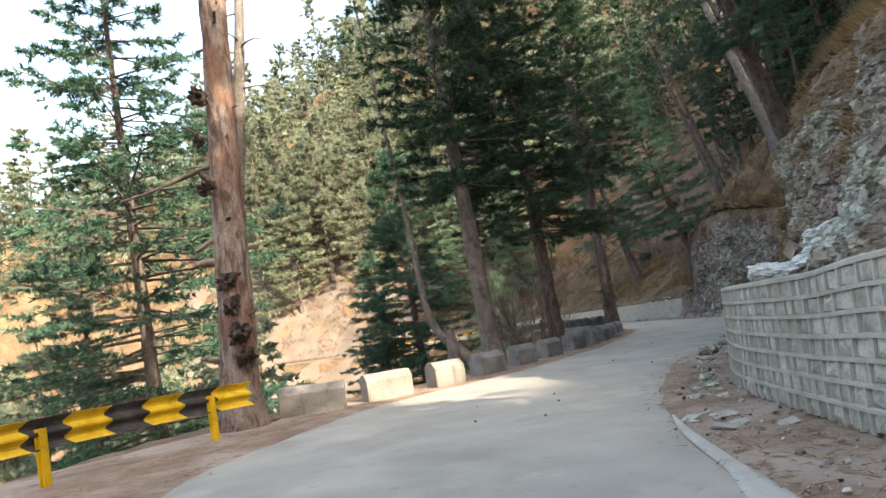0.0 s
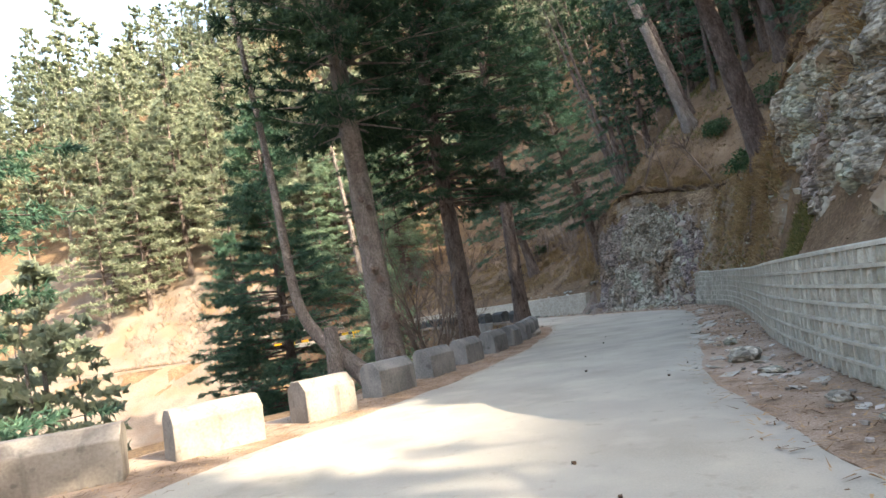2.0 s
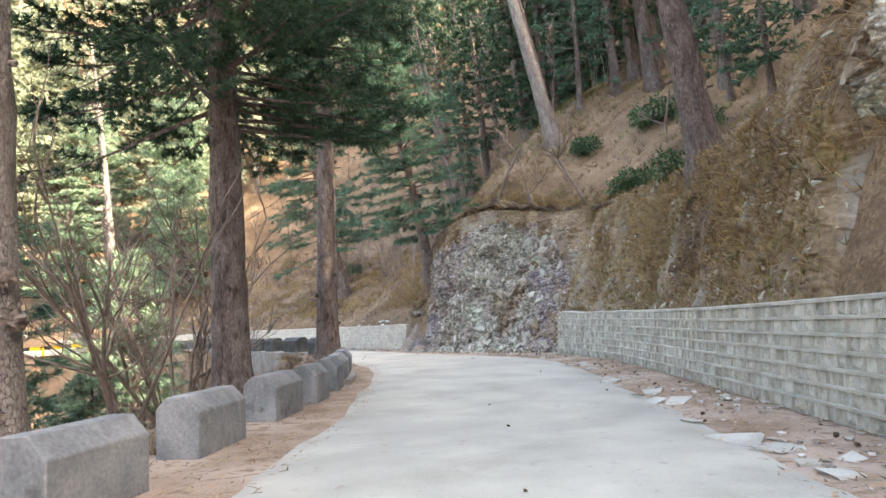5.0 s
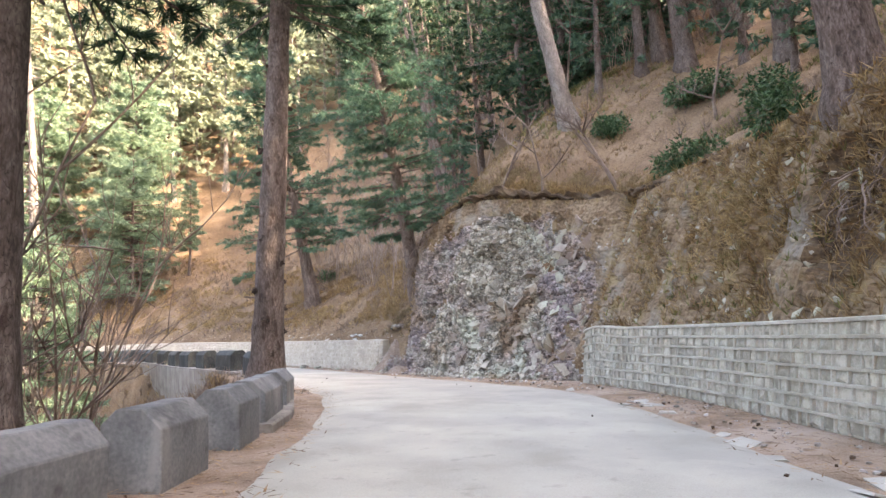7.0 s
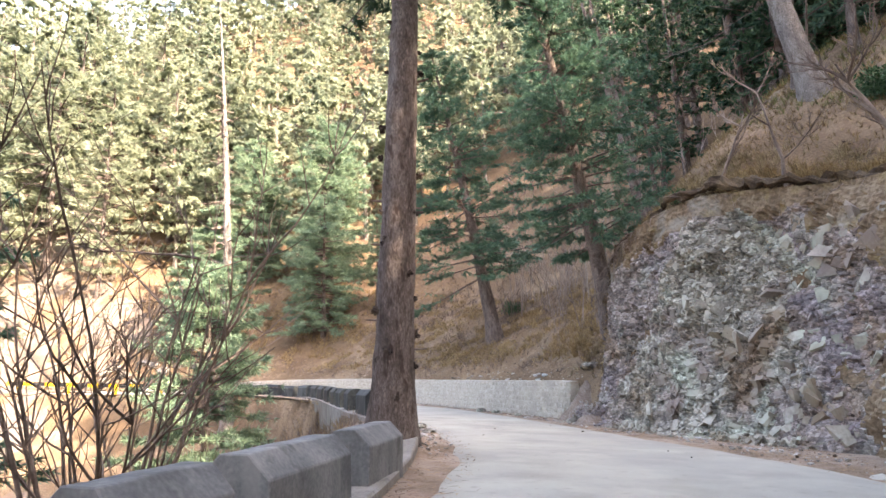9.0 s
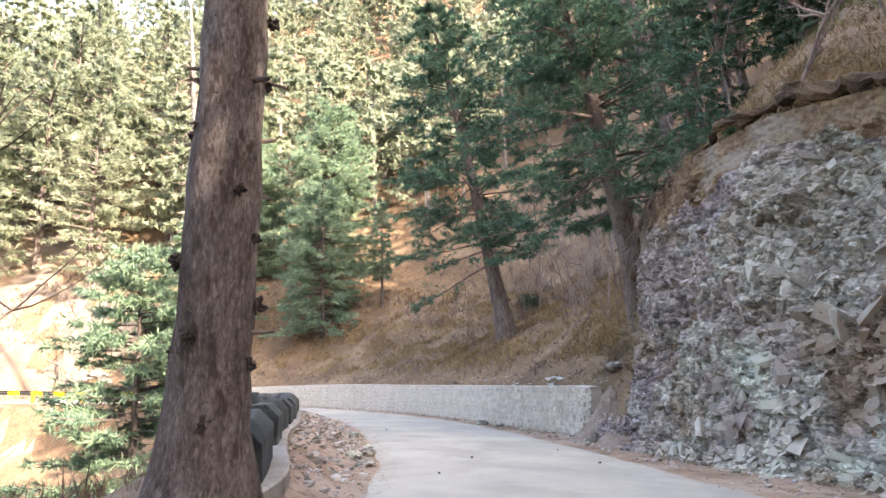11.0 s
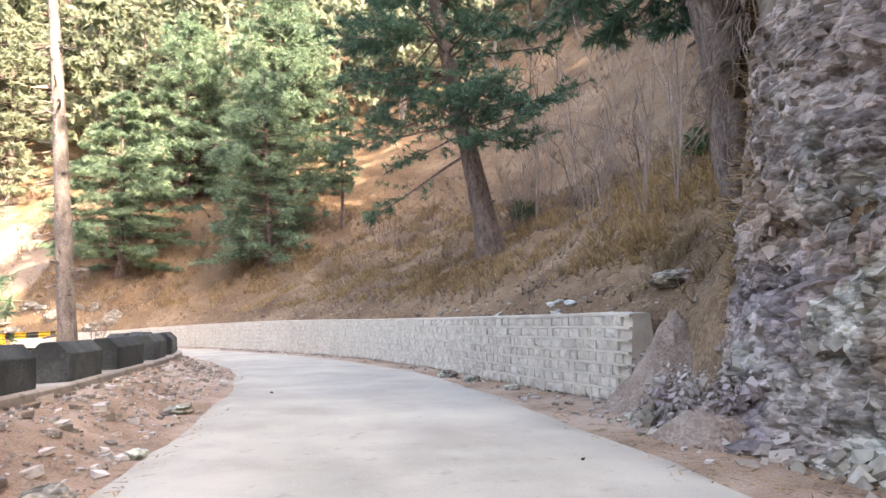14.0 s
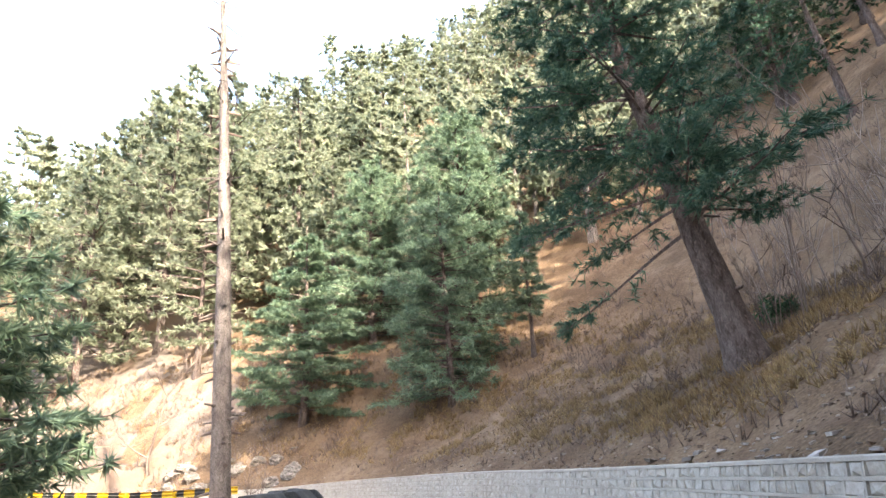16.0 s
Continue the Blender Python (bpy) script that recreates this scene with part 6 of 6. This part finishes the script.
boulder(20.75, 53.9, 0.55, "tilted dark slab lying on the bank above the wall", 40, 0.4, ground_at(20.75, 53.9), turn=30)

M_PALEROCK = shattered(material("pale_rock", [(0.15, 0.132, 0.112), (0.225, 0.203, 0.175), (0.31, 0.285, 0.25)], 1.3, 8, 0.92, 1.0, 0.08, fine_mix=0.5), (4.5, 13.0), 0.4, 0.05)

# the talus at the foot of the rock and round the wall's end
def talus(n, x0, y0, x1, y1, width, high, seed, label, mat, size):
    rng = np.random.default_rng(seed)
    f, o = rng.random(n), np.abs(rng.standard_normal(n)) * width * 0.5
    px, py = x0 + (x1 - x0) * f - o, y0 + (y1 - y0) * f + rng.uniform(-0.2, 0.2, n)
    pz = road_z(px, py) + rng.random(n) * np.maximum(0, high * (1 - o / width)) - 0.03
    sp = np.column_stack([px, py, pz])
    return chips("talus", sp, np.tile([-0.6, 0, 0.8], (n, 1)), 0.04 + size * rng.random(n) ** 3, mat, label, seed, 0.5, 0.6)


def slump(x, y, radius, high, label, seed, mat):
    """A fan of earth that has slid down against a face: steep at its head, running out on the verge."""
    rings, sides = 22, 44
    vs = [(0, 0, high)]
    for r in range(1, rings + 1):
        for k in range(sides):
            a, f = 2 * math.pi * k / sides, r / rings
            rad = radius * f * (1 + 0.18 * noise.noise(Vector((math.cos(a) * 1.6, math.sin(a) * 1.6, seed))))
            q = Vector((rad * math.cos(a), rad * math.sin(a), seed * 3.0))
            h = high * (1 - f) ** 1.15 + (0.22 * noise.noise(q * 1.7) + 0.1 * noise.noise(q * 5) + 0.05 * noise.noise(q * 14)) * min(1, 3 * (1 - f)) - 0.12 * f ** 4
            vs.append((q.x, q.y, h))
    fs = [(0, 1 + k, 1 + (k + 1) % sides) for k in range(sides)]
    for r in range(rings - 1):
        for k in range(sides):
            p, q = 1 + r * sides + k, 1 + r * sides + (k + 1) % sides
            fs.append((p, p + sides, q + sides, q))
    ob = new("earth_mound", mesh_np("earth_mound", np.array(vs), fs, mat))
    ob.matrix_world = pose(x, y, road_z(x, y) + 0.02)
    return tagged(ob, label, "earth mound")


M_SLUMP = patched(material("slumped_earth", [(0.12, 0.085, 0.064), (0.195, 0.148, 0.117), (0.285, 0.232, 0.195)], 2.5, 24, 0.95, 1.0, 0.05, fine_mix=0.6), [(1.3, 0.5, 0.62, 0.35, (0.24, 0.2, 0.172)), (7, 0.56, 0.66, 0.6, (0.15, 0.105, 0.078))])
slump(19.65, 52.1, 1.3, 1.6, "slumped brown earth at the wall's end", 3.0, M_SLUMP)
slump(18.9, 49.9, 1.0, 0.5, "low fan of earth at the foot of the rock", 7.0, M_SLUMP)
talus(400, 19.3, 51.7, 19.45, 53.0, 0.6, 1.1, 8, "pale broken mortar and stones at the wall's end", M_LITTER, 0.14)
talus(1100, 19.0, 49.4, 19.2, 52.0, 0.7, 0.9, 3, "brown earth and rubble slumped at the wall's end", M_CHIP_BROWN, 0.1)
talus(900, 20.05, 41.0, 18.75, 51.4, 0.7, 0.3, 4, "broken shale at the foot of the rock face", M_CHIP, 0.22)
sp = hill_spots(60, 66, 52.8, 64, 0.7, 1.6) + [0, 0, 0.02]
scatter_stones("loose_stones", sp, 0.05 + 0.25 * rng.random(60) ** 2.5, M_LITTER, "pale rubble along the top of the wall", "stones", 0.35, 14)


def sack(x, y, z, s, seed):
    bm = bmesh.new()
    bmesh.ops.create_icosphere(bm, subdivisions=4, radius=1)
    for v in bm.verts:
        q = v.co.copy() * 1.4 + Vector((seed * 5.1, 0, 0))
        r = 0.8 + 0.3 * noise.noise(q) + 0.22 * noise.noise(q * 2.7) + 0.1 * abs(noise.noise(q * 6))
        v.co = Vector((v.co.x * 1.5, v.co.y, v.co.z * 0.55)) * r
    ob = part("sack", bm, M_SACK)
    ob.matrix_world = pose(x, y, z, (seed * 31) % 30 - 15, (seed * 17) % 30 - 15, seed * 67) @ Matrix.Scale(s, 4)
    return tagged(ob, "crumpled pale plastic sack dumped on the wall", "sack", "dumped sacks")


rg = random.Random(4)
for k in range(20):
    f = rg.random()
    x, y = 7.0 + 1.5 * f, 13.3 - 0.3 * f + rg.uniform(-0.4, 0.4)
    sack(x, y, max(ground_at(x, y), road_z(x, y) + 1.8) + 0.02 + rg.uniform(0, 0.2), rg.uniform(0.16, 0.34), k + 1)
for k in range(5):
    x, y = 19.3 + rg.uniform(-0.25, 0.25), 56.3 + rg.uniform(-0.7, 0.7)
    sack(x, y, ground_at(x, y) + 0.04, rg.uniform(0.07, 0.15), k + 30)

# roots that hang from the cut's edge
rng = np.random.default_rng(41)
pieces = []
for k in range(260):
    y = rng.choice([rng.uniform(48.0, 51.0), rng.uniform(28.1, 29.7), rng.uniform(40, 48)], p=[0.6, 0.22, 0.18])
    i = int(np.argmin(np.abs(CUTS[:, 1] - y) + (CUTS[:, 0] < 5) * 99))
    o = CUTS[i, 4] - rng.uniform(0.0, 0.45)
    z = road_z(*CUTS[i, :2]) + CUTS[i, 3]
    if y < 31:
        o, z = CUTS[i, 4] - rng.uniform(0.2, 1.0), z - rng.uniform(1.4, 2.6)
    w = np.linspace(0, 1, 9)
    ln, along = rng.uniform(0.3, 1.5) * rng.uniform(0.5, 1), rng.uniform(-0.5, 0.9)
    out = o - 0.28 * np.sin(w * 2.2)
    p = np.column_stack([CUTS[i, 0] + CNOR[i, 0] * out + CTAN[i, 0] * w * along, CUTS[i, 1] + CNOR[i, 1] * out + CTAN[i, 1] * w * along, z - ln * w ** 1.3 + 0.1])
    p[1:] += np.cumsum(rng.standard_normal((8, 3)) * 0.03, axis=0)
    pieces.append(tube(p, (0.004 + 0.018 * rng.random() ** 2.5) * (1 - 0.7 * w) + 0.003, 4))
tagged(new("hanging_roots", mesh_np("hanging_roots", *joined(pieces), M_ROOT)), "bare roots hanging over the cut bank", "roots", kind="stuff")

# pale broken rock in the bank round the bend
for k in range(26):
    f = rg.random()
    x, y = -9.0 + 9.5 * f + rg.uniform(-0.8, 0.8), 85.6 - 2.4 * f + rg.uniform(-0.9, 0.9)
    boulder(x, y, rg.uniform(0.25, 0.75), "pale rock showing in the bank round the bend", k + 80, 0.6, ground_at(x, y) - 0.4, M_PALEROCK, k * 40)

# ---- the stones of the walls ----
stone_wall("wall_near", -2, 38.9, 7, (13, 27), "grey-green stone retaining wall with raised mortar joints", 1, 0.02)
stone_wall("wall_far", 52.7, 86, 7, (52, 60), "low pale beige stone retaining wall round the bend", 2, 0.002, 0.008, M_MORTAR_FAR, M_STONE_FAR, (0.16, 0.4))
